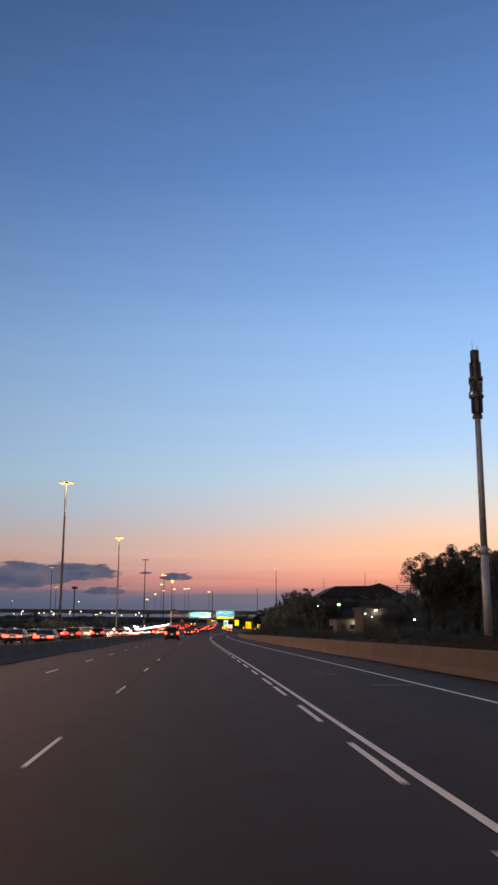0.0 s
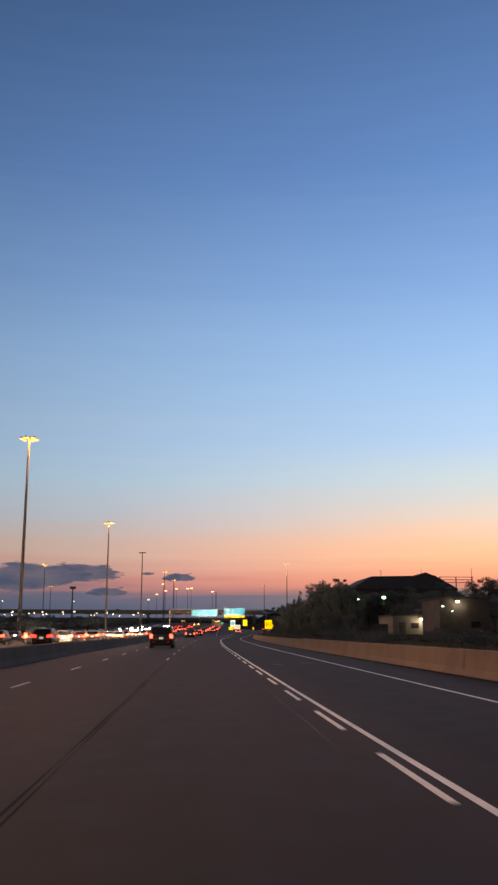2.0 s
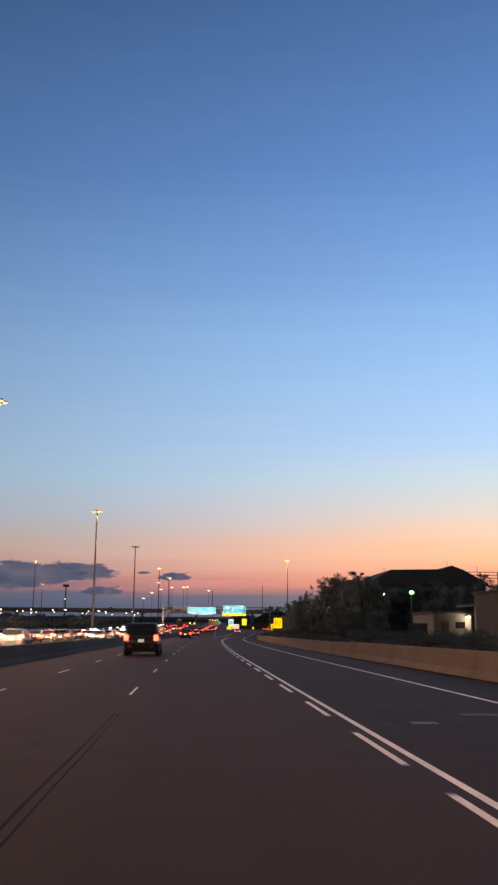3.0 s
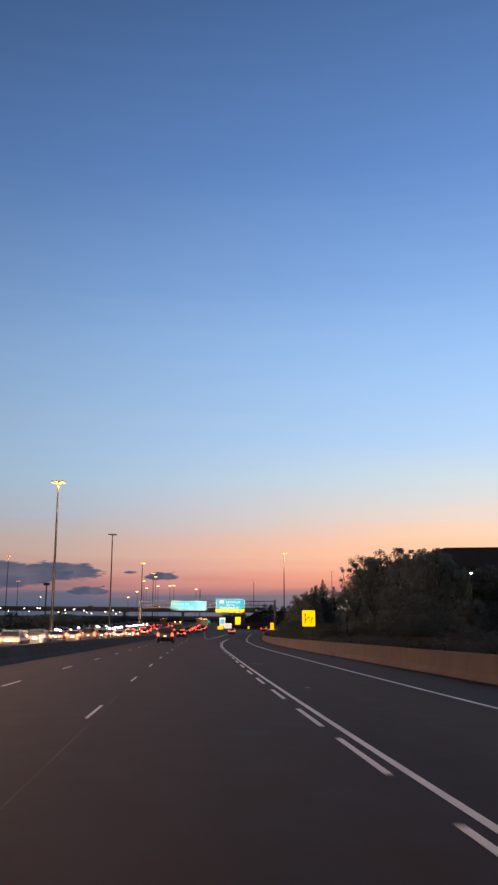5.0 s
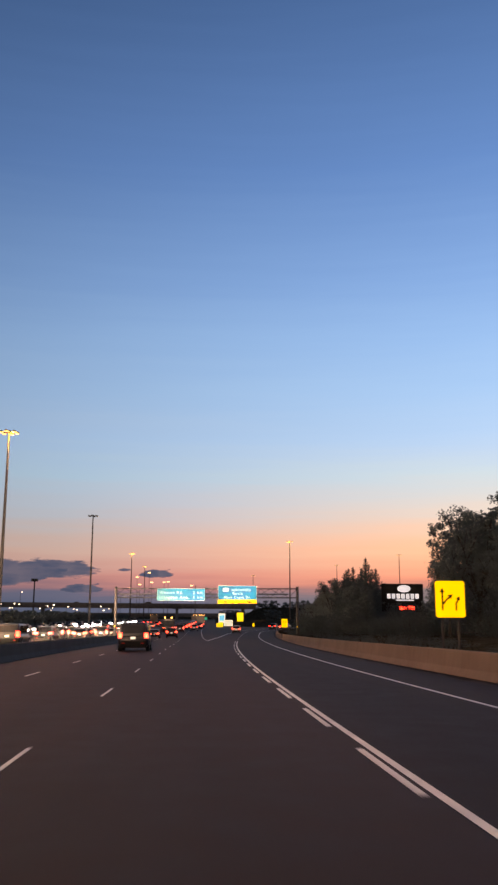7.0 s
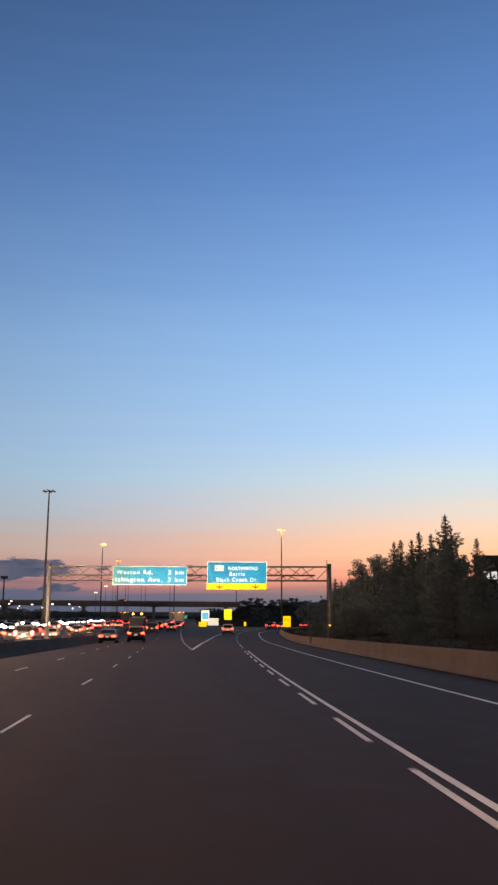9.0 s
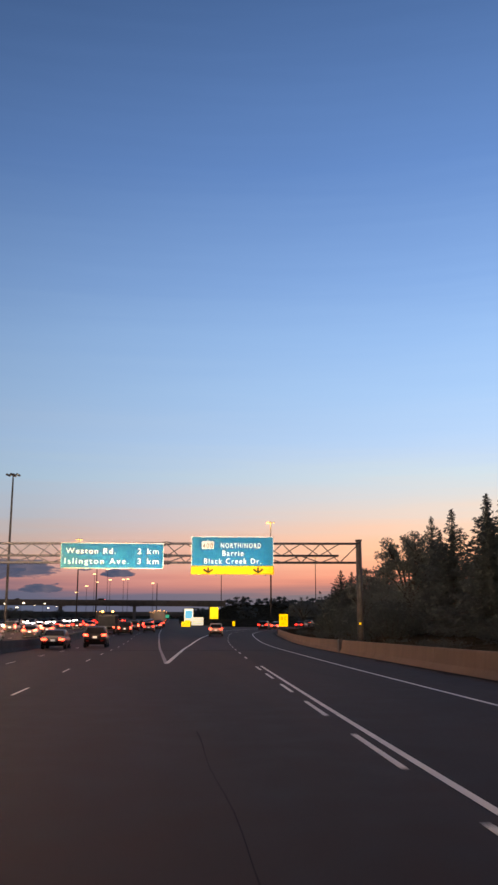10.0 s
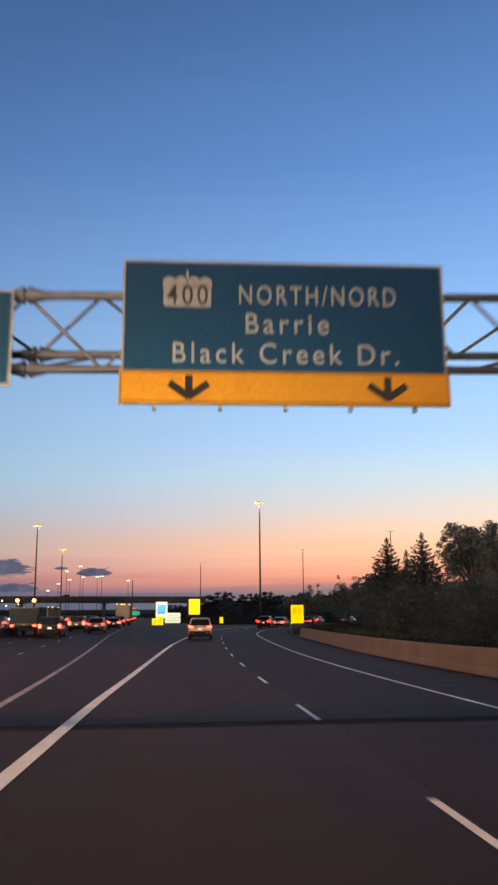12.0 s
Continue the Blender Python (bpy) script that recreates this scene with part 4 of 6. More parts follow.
def broad_tree(name, seed, height, spread, leaves, leaf, label, airy=1.0, twigs=6):
    """Tapered trunk, forking limbs and a crown of leaf clumps with gaps. Height 1 unit = 1 m."""
    rng = np.random.default_rng(seed)
    t = thing(name, label, "tree")
    bm = bmesh.new()
    fork = height * 0.30
    tube(bm, (0, 0, -0.5), (0, 0, fork), 0.03 * height, 0.02 * height, 9)
    centres, radii = [], []
    for k in range(11):
        az = k * 2.4 + rng.uniform(-0.4, 0.4)
        up = rng.uniform(0.25, 1.0)
        start = Vector((0, 0, fork * rng.uniform(0.75, 1.0)))
        reach = spread * rng.uniform(0.55, 1.0) * (1.15 - 0.55 * up)
        end = Vector((math.cos(az) * reach, math.sin(az) * reach, fork + (height - fork) * (0.15 + 0.75 * up)))
        mid = start.lerp(end, 0.5) + Vector((0, 0, 0.06 * height))
        tube(bm, start, mid, 0.014 * height, 0.009 * height, 6)
        tube(bm, mid, end, 0.009 * height, 0.004 * height, 5)
        for j in range(twigs):
            sub = mid.lerp(end, rng.uniform(0.1, 1.0)) + Vector(rng.normal(0, 1, 3)) * 0.13 * spread
            sub.z = min(sub.z + 0.05 * height, height * 0.97)
            tube(bm, mid.lerp(end, 0.4), sub, 0.005 * height, 0.002 * height, 4, False)
            centres.append(tuple(sub))
            radii.append(rng.uniform(0.05, 0.115) * spread * airy)
        centres.append(tuple(end))
        radii.append(0.10 * spread * airy)
    for k in range(34):
        az, r = rng.uniform(0, 6.28), spread * rng.uniform(0.05, 0.8)
        centres.append((math.cos(az) * r, math.sin(az) * r, rng.uniform(0.14, 0.66) * height))
        radii.append(0.15 * spread)
    part("trunk", bm, M_BARK, t, "dark forked trunk and limbs", True)
    v, f = leaf_cloud(rng, centres, radii, leaves, leaf)
    ob = new("crown", mesh_of("crown", v.tolist(), f.tolist(), M_LEAF))
    ob.parent = t
    return t


def spruce_tree(name, seed, height, spread, label, ragged=0.3):
    rng = np.random.default_rng(seed)
    t = thing(name, label, "tree")
    bm = bmesh.new()
    tube(bm, (0, 0, -0.5), (0, 0, height * 0.99), 0.022 * height, 0.015, 8)
    cs, dirs, sz = [], [], []
    z, az = 0.05 * height, rng.uniform(0, 6.28)
    # boughs wind up the trunk one by one, of uneven length, so that no tiers show
    lobe = rng.uniform(0, 6.28, 3)
    while z < height * 0.99:
        frac = 1 - z / height
        az += 2.4 + rng.uniform(-0.5, 0.5)
        swell = 1 + 0.16 * math.sin(9 * frac * 6.28 / 3 + lobe[0] + az) + 0.10 * math.sin(23 * frac + lobe[1])
        L = spread * (frac ** 0.92) * rng.uniform(1 - ragged, 1.1) * swell * rng.choice([1.0, 1.0, 1.0, 0.7, 1.18]) + 0.08
        droop = 0.05 + 0.30 * frac
        d = np.array([math.cos(az), math.sin(az), 0])
        side = np.array([-d[1], d[0], 0])
        tube(bm, (0, 0, z), tuple(d * L + np.array([0, 0, z - droop * L * 0.5])), 0.015 + 0.02 * frac, 0.006, 4, False)
        m = max(3, int(L / 0.085))
        for j in range(m):
            s = (j + 0.5) / m
            p = d * L * s + np.array([0, 0, z - droop * L * s + 0.34 * L * s ** 2.5])
            wide = 0.05 + 0.30 * L * min(s, 1.15 - s)
            for _ in range(3):
                cs.append(p + side * rng.uniform(-1, 1) * wide + rng.normal(0, 1, 3) * np.array([0.05, 0.05, 0.10]) * (0.35 + frac))
                dirs.append(d * 0.8 + rng.normal(0, 0.5, 3) - np.array([0, 0, 0.25]))
                sz.append((0.07 + 0.10 * min(1.0, 2.2 * frac)) * rng.uniform(0.6, 1.3))
        z += height * rng.uniform(0.0030, 0.0095)
    for j in range(40):
        h = rng.uniform(0.93, 1.0)
        cs.append(np.array([0, 0, height * h]) + rng.normal(0, 1, 3) * (1.02 - h) * 1.3 * np.array([1, 1, 0.3]))
        dirs.append(np.array([0, 0, 1.0]) + rng.normal(0, 0.5, 3))
        sz.append(0.08)
    part("trunk", bm, M_BARK, t, "straight dark trunk and boughs", True)
    c, a = np.array(cs), np.array(dirs)
    a /= np.linalg.norm(a, axis=1)[:, None]
    b = np.cross(a, rng.normal(0, 1, a.shape))
    b /= np.linalg.norm(b, axis=1)[:, None]
    s = np.array(sz)[:, None]
    v = np.stack([c - a * s, c + b * s * 0.5, c + a * s * 1.2, c - b * s * 0.5], 1).reshape(-1, 3)
    ob = new("crown", mesh_of("crown", v.tolist(), np.arange(len(c) * 4).reshape(-1, 4).tolist(), M_NEEDLE))
    ob.parent = t
    return t


def shrub(name, seed, height, spread, leaves, label):
    rng = np.random.default_rng(seed)
    t = thing(name, label, "shrub")
    bm = bmesh.new()
    cs, rs = [], []
    for k in range(14):
        az, r = rng.uniform(0, 6.28), spread * math.sqrt(rng.uniform(0, 1))
        h = height * (1 - 0.55 * (r / spread) ** 2) * rng.uniform(0.6, 1.0)
        end = (math.cos(az) * r, math.sin(az) * r, h * 0.85)
        tube(bm, (end[0] * 0.2, end[1] * 0.2, -0.3), end, 0.035, 0.01, 5)
        for zf in (0.25, 0.5, 0.8):
            cs.append((end[0] * (0.6 + 0.4 * zf), end[1] * (0.6 + 0.4 * zf), h * zf))
            rs.append(0.17 * spread)
    part("stem", bm, M_BARK, t)
    v, f = leaf_cloud(rng, cs, rs, leaves, 0.06)
    v[:, 2] = np.maximum(v[:, 2], -0.1)
    ob = new("foliage", mesh_of("foliage", v.tolist(), f.tolist(), M_SHRUB))
    ob.parent = t
    return t


def base_at(x, y):
    o = x - barrier_x(min(max(y, -60), 900))
    return rise(y) + float(np.interp(o, [0.5, 1.2, 3, 6, 10, 16], [0.0, 0.3, 0.45, 0.75, 0.9, 1.0])) - 0.05


TREE_A = broad_tree("broadleaf_tree", 11, 10.0, 4.2, 16000, 0.104, "dark broad-leaved tree with an uneven gappy crown behind the parapet")
TREE_B = broad_tree("broadleaf_tree", 27, 10.0, 3.4, 13500, 0.10, "tall dark broad-leaved tree, its crown ragged against the dusk")
TREE_FAR = broad_tree("broadleaf_tree", 31, 10.0, 4.4, 1250, 0.42, "far dark tree merging into the dusky wood", 1.15, 2)
TREE_C = broad_tree("broadleaf_tree", 43, 10.0, 4.8, 8500, 0.10, "open thin-crowned tree with sky showing between the twigs", 0.85)
SPRUCE_A = spruce_tree("spruce_tree", 5, 10.0, 4.3, "dark pointed spruce standing above the hedge", 0.42)
SPRUCE_B = spruce_tree("spruce_tree", 8, 10.0, 3.4, "slim dark spruce with ragged open boughs", 0.6)
SHRUB_A = shrub("shrub", 3, 2.6, 2.2, 5200, "dense dark roadside shrub on the grassy bank")
SHRUB_B = shrub("shrub", 9, 1.6, 1.7, 2200, "low dark weedy shrub behind the parapet")
used = set()


def plant(proto, x, y, top, width=1.0, group="roadside trees", tall=10.0):
    """One tree with its crown's top at the given height."""
    b = base_at(x, y)
    s = (top - b) / tall
    m = pose(x, y, b, 0, 0, random.uniform(0, 360))
    if proto not in used:
        used.add(proto)
        ob = proto
        ob.matrix_basis = m
    else:
        ob = copy_thing(proto, m)
    ob.scale = (s * width, s * width, s)
    tagged(ob, group=group)
    return ob


random.seed(4)
for proto, x, y, top, w in (
        (TREE_A, 31.2, 119, 12.6, 0.9), (TREE_A, 36, 118, 13.8, 0.95), (TREE_B, 40.5, 113, 13.4, 1.2), (TREE_B, 37.5, 107, 10.8, 1.1), (TREE_B, 44, 124, 10.0, 1.1), (TREE_A, 38.5, 110, 8.0, 1.2), (TREE_B, 38.5, 121, 12.4, 1.5), (TREE_A, 33.8, 121, 11.2, 1.1), (TREE_A, 41.5, 121, 10.5, 1.2),
        (TREE_B, 47, 150, 9.6, 1.4), (TREE_A, 47, 168, 10.2, 1.2), (TREE_A, 45, 188, 10.4, 1.2), (TREE_B, 44.5, 208, 10.0, 1.4), (TREE_A, 43.5, 224, 9.6, 1.2), (TREE_B, 51, 178, 10.8, 1.4), (TREE_A, 42, 176, 6.5, 1.4), (TREE_A, 43, 158, 6.5, 1.4),
        (TREE_A, 29.3, 257, 13.4, 1.0), (TREE_C, 27.4, 251, 12.6, 0.85), (TREE_C, 24.4, 248, 10.6, 0.7), (TREE_A, 22.2, 243, 7.4, 0.75), (TREE_B, 29.5, 248, 13.0, 1.2), (TREE_A, 30, 238, 11.6, 1.0), (TREE_C, 27.5, 232, 11.4, 0.9), (TREE_A, 28.5, 224, 11.5, 1.0), (TREE_B, 31.0, 223, 9.0, 0.7),
        (TREE_A, 28.8, 266, 6.0, 0.9), (TREE_B, 33, 262, 11.0, 1.2), (TREE_A, 40, 246, 10.6, 1.2), (TREE_B, 24.5, 236, 8.0, 1.1), (TREE_A, 23.5, 222, 6.6, 1.0),
        (SPRUCE_A, 28.6, 303, 11.7, 1.0), (SPRUCE_B, 27.9, 309, 10.8, 1.15), (SPRUCE_B, 29.4, 310, 10.7, 1.2), (SPRUCE_B, 28.6, 318, 10.9, 1.2), (SPRUCE_B, 25.4, 303, 9.4, 1.0),
        (SPRUCE_A, 31.8, 332.5, 12.1, 0.9), (SPRUCE_B, 30, 325, 10.0, 1.1), (SPRUCE_A, 36.4, 392, 10.9, 1.15), (SPRUCE_A, 33.6, 373, 9.4, 1.1), (SPRUCE_B, 34.5, 380, 8.6, 1.1),
        (SPRUCE_A, 25.0, 291, 8.6, 1.0), (SPRUCE_B, 24.4, 284, 7.6, 1.1), (SPRUCE_A, 33, 316, 11.0, 1.0),
        (TREE_A, 29, 337, 5.8, 1.2), (TREE_B, 27.5, 343, 6.8, 1.3), (TREE_A, 31.5, 357, 8.6, 0.95), (TREE_B, 33.5, 352, 6.6, 1.3), (TREE_A, 35.5, 345, 9.0, 1.0),
        (TREE_A, 35.8, 366, 10.3, 1.0), (TREE_C, 43, 434, 9.6, 0.9), (TREE_C, 40.5, 448, 9.0, 0.9), (TREE_C, 46.5, 452, 9.2, 0.8), (TREE_A, 39, 404, 8.2, 1.2), (TREE_A, 41, 418, 8.0, 1.2), (TREE_B, 37, 398, 7.4, 1.3),
        (TREE_A, 28.2, 131, 4.4, 1.1), (TREE_A, 30.5, 133, 4.8, 1.1), (TREE_B, 33.5, 136, 6.6, 1.5), (TREE_A, 35.5, 142, 6.4, 1.3),
        (TREE_A, 41, 244, 11.0, 1.3), (TREE_B, 46, 246, 11.2, 1.4), (TREE_A, 51, 246, 11.0, 1.3), (TREE_A, 37.5, 247, 10.6, 1.0), (TREE_A, 36.5, 208, 6.6, 1.4), (TREE_B, 40.5, 204, 7.4, 1.5), (TREE_A, 44, 199, 8.6, 1.3), (TREE_B, 40.0, 195, 6.3, 1.5), (TREE_A, 42.5, 183, 7.6, 1.3), (TREE_A, 26.5, 205, 4.6, 1.3),
        (TREE_A, 25.8, 297, 8.0, 0.8), (TREE_A, 28.3, 329, 10.8, 1.0)):
    plant(proto, x, y, top, w)
# a belt of wood along the branch, and far woods
for k in range(34):
    y = 455 + k * 9.0
    x = (barrier_x(y) if y < 495 else float(np.interp(y, [495, 600, 700, 800], [39, 58, 82, 112]))) + random.uniform(7, 22)
    plant(TREE_FAR, x, y, rise(y) + random.uniform(5.5, 8.5), 1.3, "wood along the branch road")
for k in range(26):
    y = 640 + random.uniform(0, 230)
    plant(TREE_FAR, 36 + k * 3.6 + random.uniform(-2, 2), y, rise(y) + random.uniform(5.5, 8.0), 1.6, "far wood beyond the gore")
for k in range(40):
    y = 430 + random.uniform(0, 440)
    plant(TREE_FAR, -68 - random.uniform(0, 110), y, rise(y) + random.uniform(4.5, 7.5), 1.7, "far wood beyond the oncoming lanes")
for k in range(34):
    plant(TREE_FAR, 62 + random.uniform(0, 70), 110 + k * 7.5, random.uniform(7.5, 10.5), 1.6, "far wood behind the yards")
for k in range(16):
    plant(TREE_FAR, 60 + k * 9 + random.uniform(-3, 3), 772, 15 + random.uniform(4, 6.5), 1.5, "far wood beyond the gore")
for k in range(44):
    y = 240 + k * 14
    plant(TREE_FAR, left_x(y) - 52 - random.uniform(0, 12), y, rise(y) + random.uniform(3.5, 5.5), 1.8, "far wood beyond the oncoming lanes")
# shrubs on the bank behind the parapet
for k in range(62):
    y = 52 + k * 5.6 + random.uniform(-1.5, 1.5)
    off = random.uniform(6.0, 12.5)
    x = barrier_x(y) + off
    if y < 204 or y > 380:
        continue
    if abs(y - 212) < 7 or abs(y - 313) < 4:
        x = barrier_x(y) + random.uniform(10, 13)
    plant(SHRUB_A, x, y, base_at(x, y) + random.uniform(2.0, 2.3 if 215 < y < 302 else 4.4), 1.1, "shrubs on the bank", 2.6)
for k in range(44):
    y = 45 + k * 8.2 + random.uniform(-2, 2)
    x = barrier_x(y) + random.uniform(2.6, 4.6)
    if y > 380:
        continue
    plant(SHRUB_B, x, y, base_at(x, y) + random.uniform(0.5, 1.15), 1.5, "weeds on the bank", 1.6)
for k in range(14):
    y = 215 + k * 13
    x = barrier_x(y) + random.uniform(13, 18)
    if y == 280:
        continue
    plant(SHRUB_A, x, y, base_at(x, y) + random.uniform(4.0, 5.5), 0.9, "shrubs on the bank", 2.6)

for k in range(16):
    y = 62 + k * 8.6
    x = barrier_x(y) + random.uniform(6, 12)
    plant(SHRUB_B, x, y, base_at(x, y) + random.uniform(0.8, 1.5), 1.6, "weeds on the bank", 1.6)

# rough grass on the bank: blades in tufts, one sheet of stuff
rng = np.random.default_rng(2)
gv, gf = [], []
for k in range(9000):
    y = rng.uniform(20, 400)
    x = barrier_x(y) + 0.6 + rng.exponential(1.6)
    z = base_at(x, y)
    h, a = rng.uniform(0.15, 0.5), rng.uniform(0, 6.28)
    w = 0.05
    lx, ly = rng.normal(0, 0.12, 2)
    i = len(gv)
    gv += [(x - w * math.cos(a), y - w * math.sin(a), z), (x + w * math.cos(a), y + w * math.sin(a), z), (x + lx, y + ly, z + h)]
    gf.append((i, i + 1, i + 2))
tagged(new("verge_grass", mesh_of("verge_grass", gv, gf, M_GRASS)), "rough dry grass growing behind the parapet", "grass", kind="stuff")


# ---- clouds: small dark bars low in the afterglow ----
def cloud_mat():
    mat = bpy.data.materials.new("dusk_cloud")
    nt = mat.node_tree if mat.use_nodes else None
    mat.use_nodes = True
    nt = mat.node_tree
    nt.nodes.clear()
    out = nt.nodes.new("ShaderNodeOutputMaterial")
    em = nt.nodes.new("ShaderNodeEmission")
    tr = nt.nodes.new("ShaderNodeBsdfTransparent")
    mx = nt.nodes.new("ShaderNodeMixShader")
    co = nt.nodes.new("ShaderNodeTexCoord")
    ln = nt.nodes.new("ShaderNodeVectorMath")
    ln.operation = "LENGTH"
    nt.links.new(co.outputs["Object"], ln.inputs[0])
    info = nt.nodes.new("ShaderNodeObjectInfo")
    sh = nt.nodes.new("ShaderNodeVectorMath")
    sh.operation = "ADD"
    nt.links.new(co.outputs["Object"], sh.inputs[0])
    nt.links.new(info.outputs["Random"], sh.inputs[1])
    n = noise_tex(nt, sh.outputs[0], 1.7, 5, 0.55)
    sub = nt.nodes.new("ShaderNodeMath")
    sub.operation = "MULTIPLY_ADD"
    sub.inputs[1].default_value = 1.6
    nt.links.new(n, sub.inputs[0])
    lift = nt.nodes.new("ShaderNodeMath")
    lift.inputs[1].default_value = 0.12
    neg = nt.nodes.new("ShaderNodeMath")
    neg.operation = "MULTIPLY"
    neg.inputs[1].default_value = -1.12
    nt.links.new(ln.outputs["Value"], neg.inputs[0])
    nt.links.new(neg.outputs[0], lift.inputs[0])
    nt.links.new(lift.outputs[0], sub.inputs[2])
    rg = nt.nodes.new("ShaderNodeMapRange")
    rg.inputs["From Min"].default_value, rg.inputs["From Max"].default_value = 0.0, 0.15
    nt.links.new(sub.outputs[0], rg.inputs["Value"])
    nt.links.new(rg.outputs["Result"], mx.inputs["Fac"])
    col = ramp_of(nt, n, [(0.35, srgb(104, 102, 118)[:3]), (0.65, srgb(74, 84, 108)[:3])])
    nt.links.new(col, em.inputs["Color"])
    nt.links.new(tr.outputs[0], mx.inputs[1])
    nt.links.new(em.outputs[0], mx.inputs[2])
    nt.links.new(mx.outputs[0], out.inputs["Surface"])
    return mat


M_CLOUD = cloud_mat()
for deep, (x, z, w, h) in enumerate(CLOUDS):
    me = mesh_of("cloud", [(-1, 0, -1), (1, 0, -1), (1, 0, 1), (-1, 0, 1)], [(0, 1, 2, 3)], M_CLOUD)
    ob = tagged(new("cloud_backdrop", me), "small slate-grey cloud bar low in the dusk sky", "cloud", kind="structure")
    ob.location = (x, 4700 + 12 * deep, z - 20)
    ob.scale = (w, 1, h)



# ---- vehicles ----
def ring(y, z0, z1, w, tuck=0.86):
    h = z1 - z0
    pts = [(w * tuck, z0), (w * 0.985, z0 + 0.18 * h), (w, z0 + 0.55 * h), (w * 0.96, z1 - 0.06 * h), (w * 0.88, z1)]
    return [(x, y, z) for x, z in pts] + [(-x, y, z) for x, z in pts[::-1]]


def loft(bm, rings):
    vs = [[bm.verts.new(p) for p in r] for r in rings]
    n = len(rings[0])
    for a, b in zip(vs, vs[1:]):
        for i in range(n):
            j = (i + 1) % n
            bm.faces.new((a[i], b[i], b[j], a[j]))
    bm.faces.new(vs[0])
    bm.faces.new(vs[-1][::-1])
    bmesh.ops.recalc_face_normals(bm, faces=bm.faces)
    return bm


def cabin_ring(y, zb, zr, wb, wr):
    pts = [(wb, zb), (wr + 0.35 * (wb - wr), zb + 0.65 * (zr - zb)), (wr, zr - 0.05), (wr - 0.12, zr)]
    return [(x, y, z) for x, z in pts] + [(-x, y, z) for x, z in pts[::-1]]


def slab(bm, pts, off):
    """A thin pane through four points, thickened along off."""
    o = Vector(off)
    a = [bm.verts.new(Vector(p)) for p in pts]
    b = [bm.verts.new(Vector(p) + o) for p in pts]
    bm.faces.new(a[::-1])
    bm.faces.new(b)
    for i in range(4):
        j = (i + 1) % 4
        bm.faces.new((a[i], a[j], b[j], b[i]))
    bmesh.ops.recalc_face_normals(bm, faces=bm.faces)


KINDS = {
    # length, width/2, belt, roof, cabin stations (rear foot, rear top, front top, front foot), ride
    "suv": (4.6, 0.93, 1.02, 1.68, (-2.22, -1.72, 0.25, 1.25), 0.30, 0.36),
    "minivan": (5.1, 0.99, 1.05, 1.82, (-2.50, -2.28, 0.75, 1.75), 0.28, 0.35),
    "sedan": (4.7, 0.91, 0.92, 1.44, (-1.75, -0.95, 0.35, 1.25), 0.24, 0.33),
    "hatchback": (4.2, 0.89, 0.95, 1.50, (-2.02, -1.45, 0.25, 1.15), 0.25, 0.32),
}


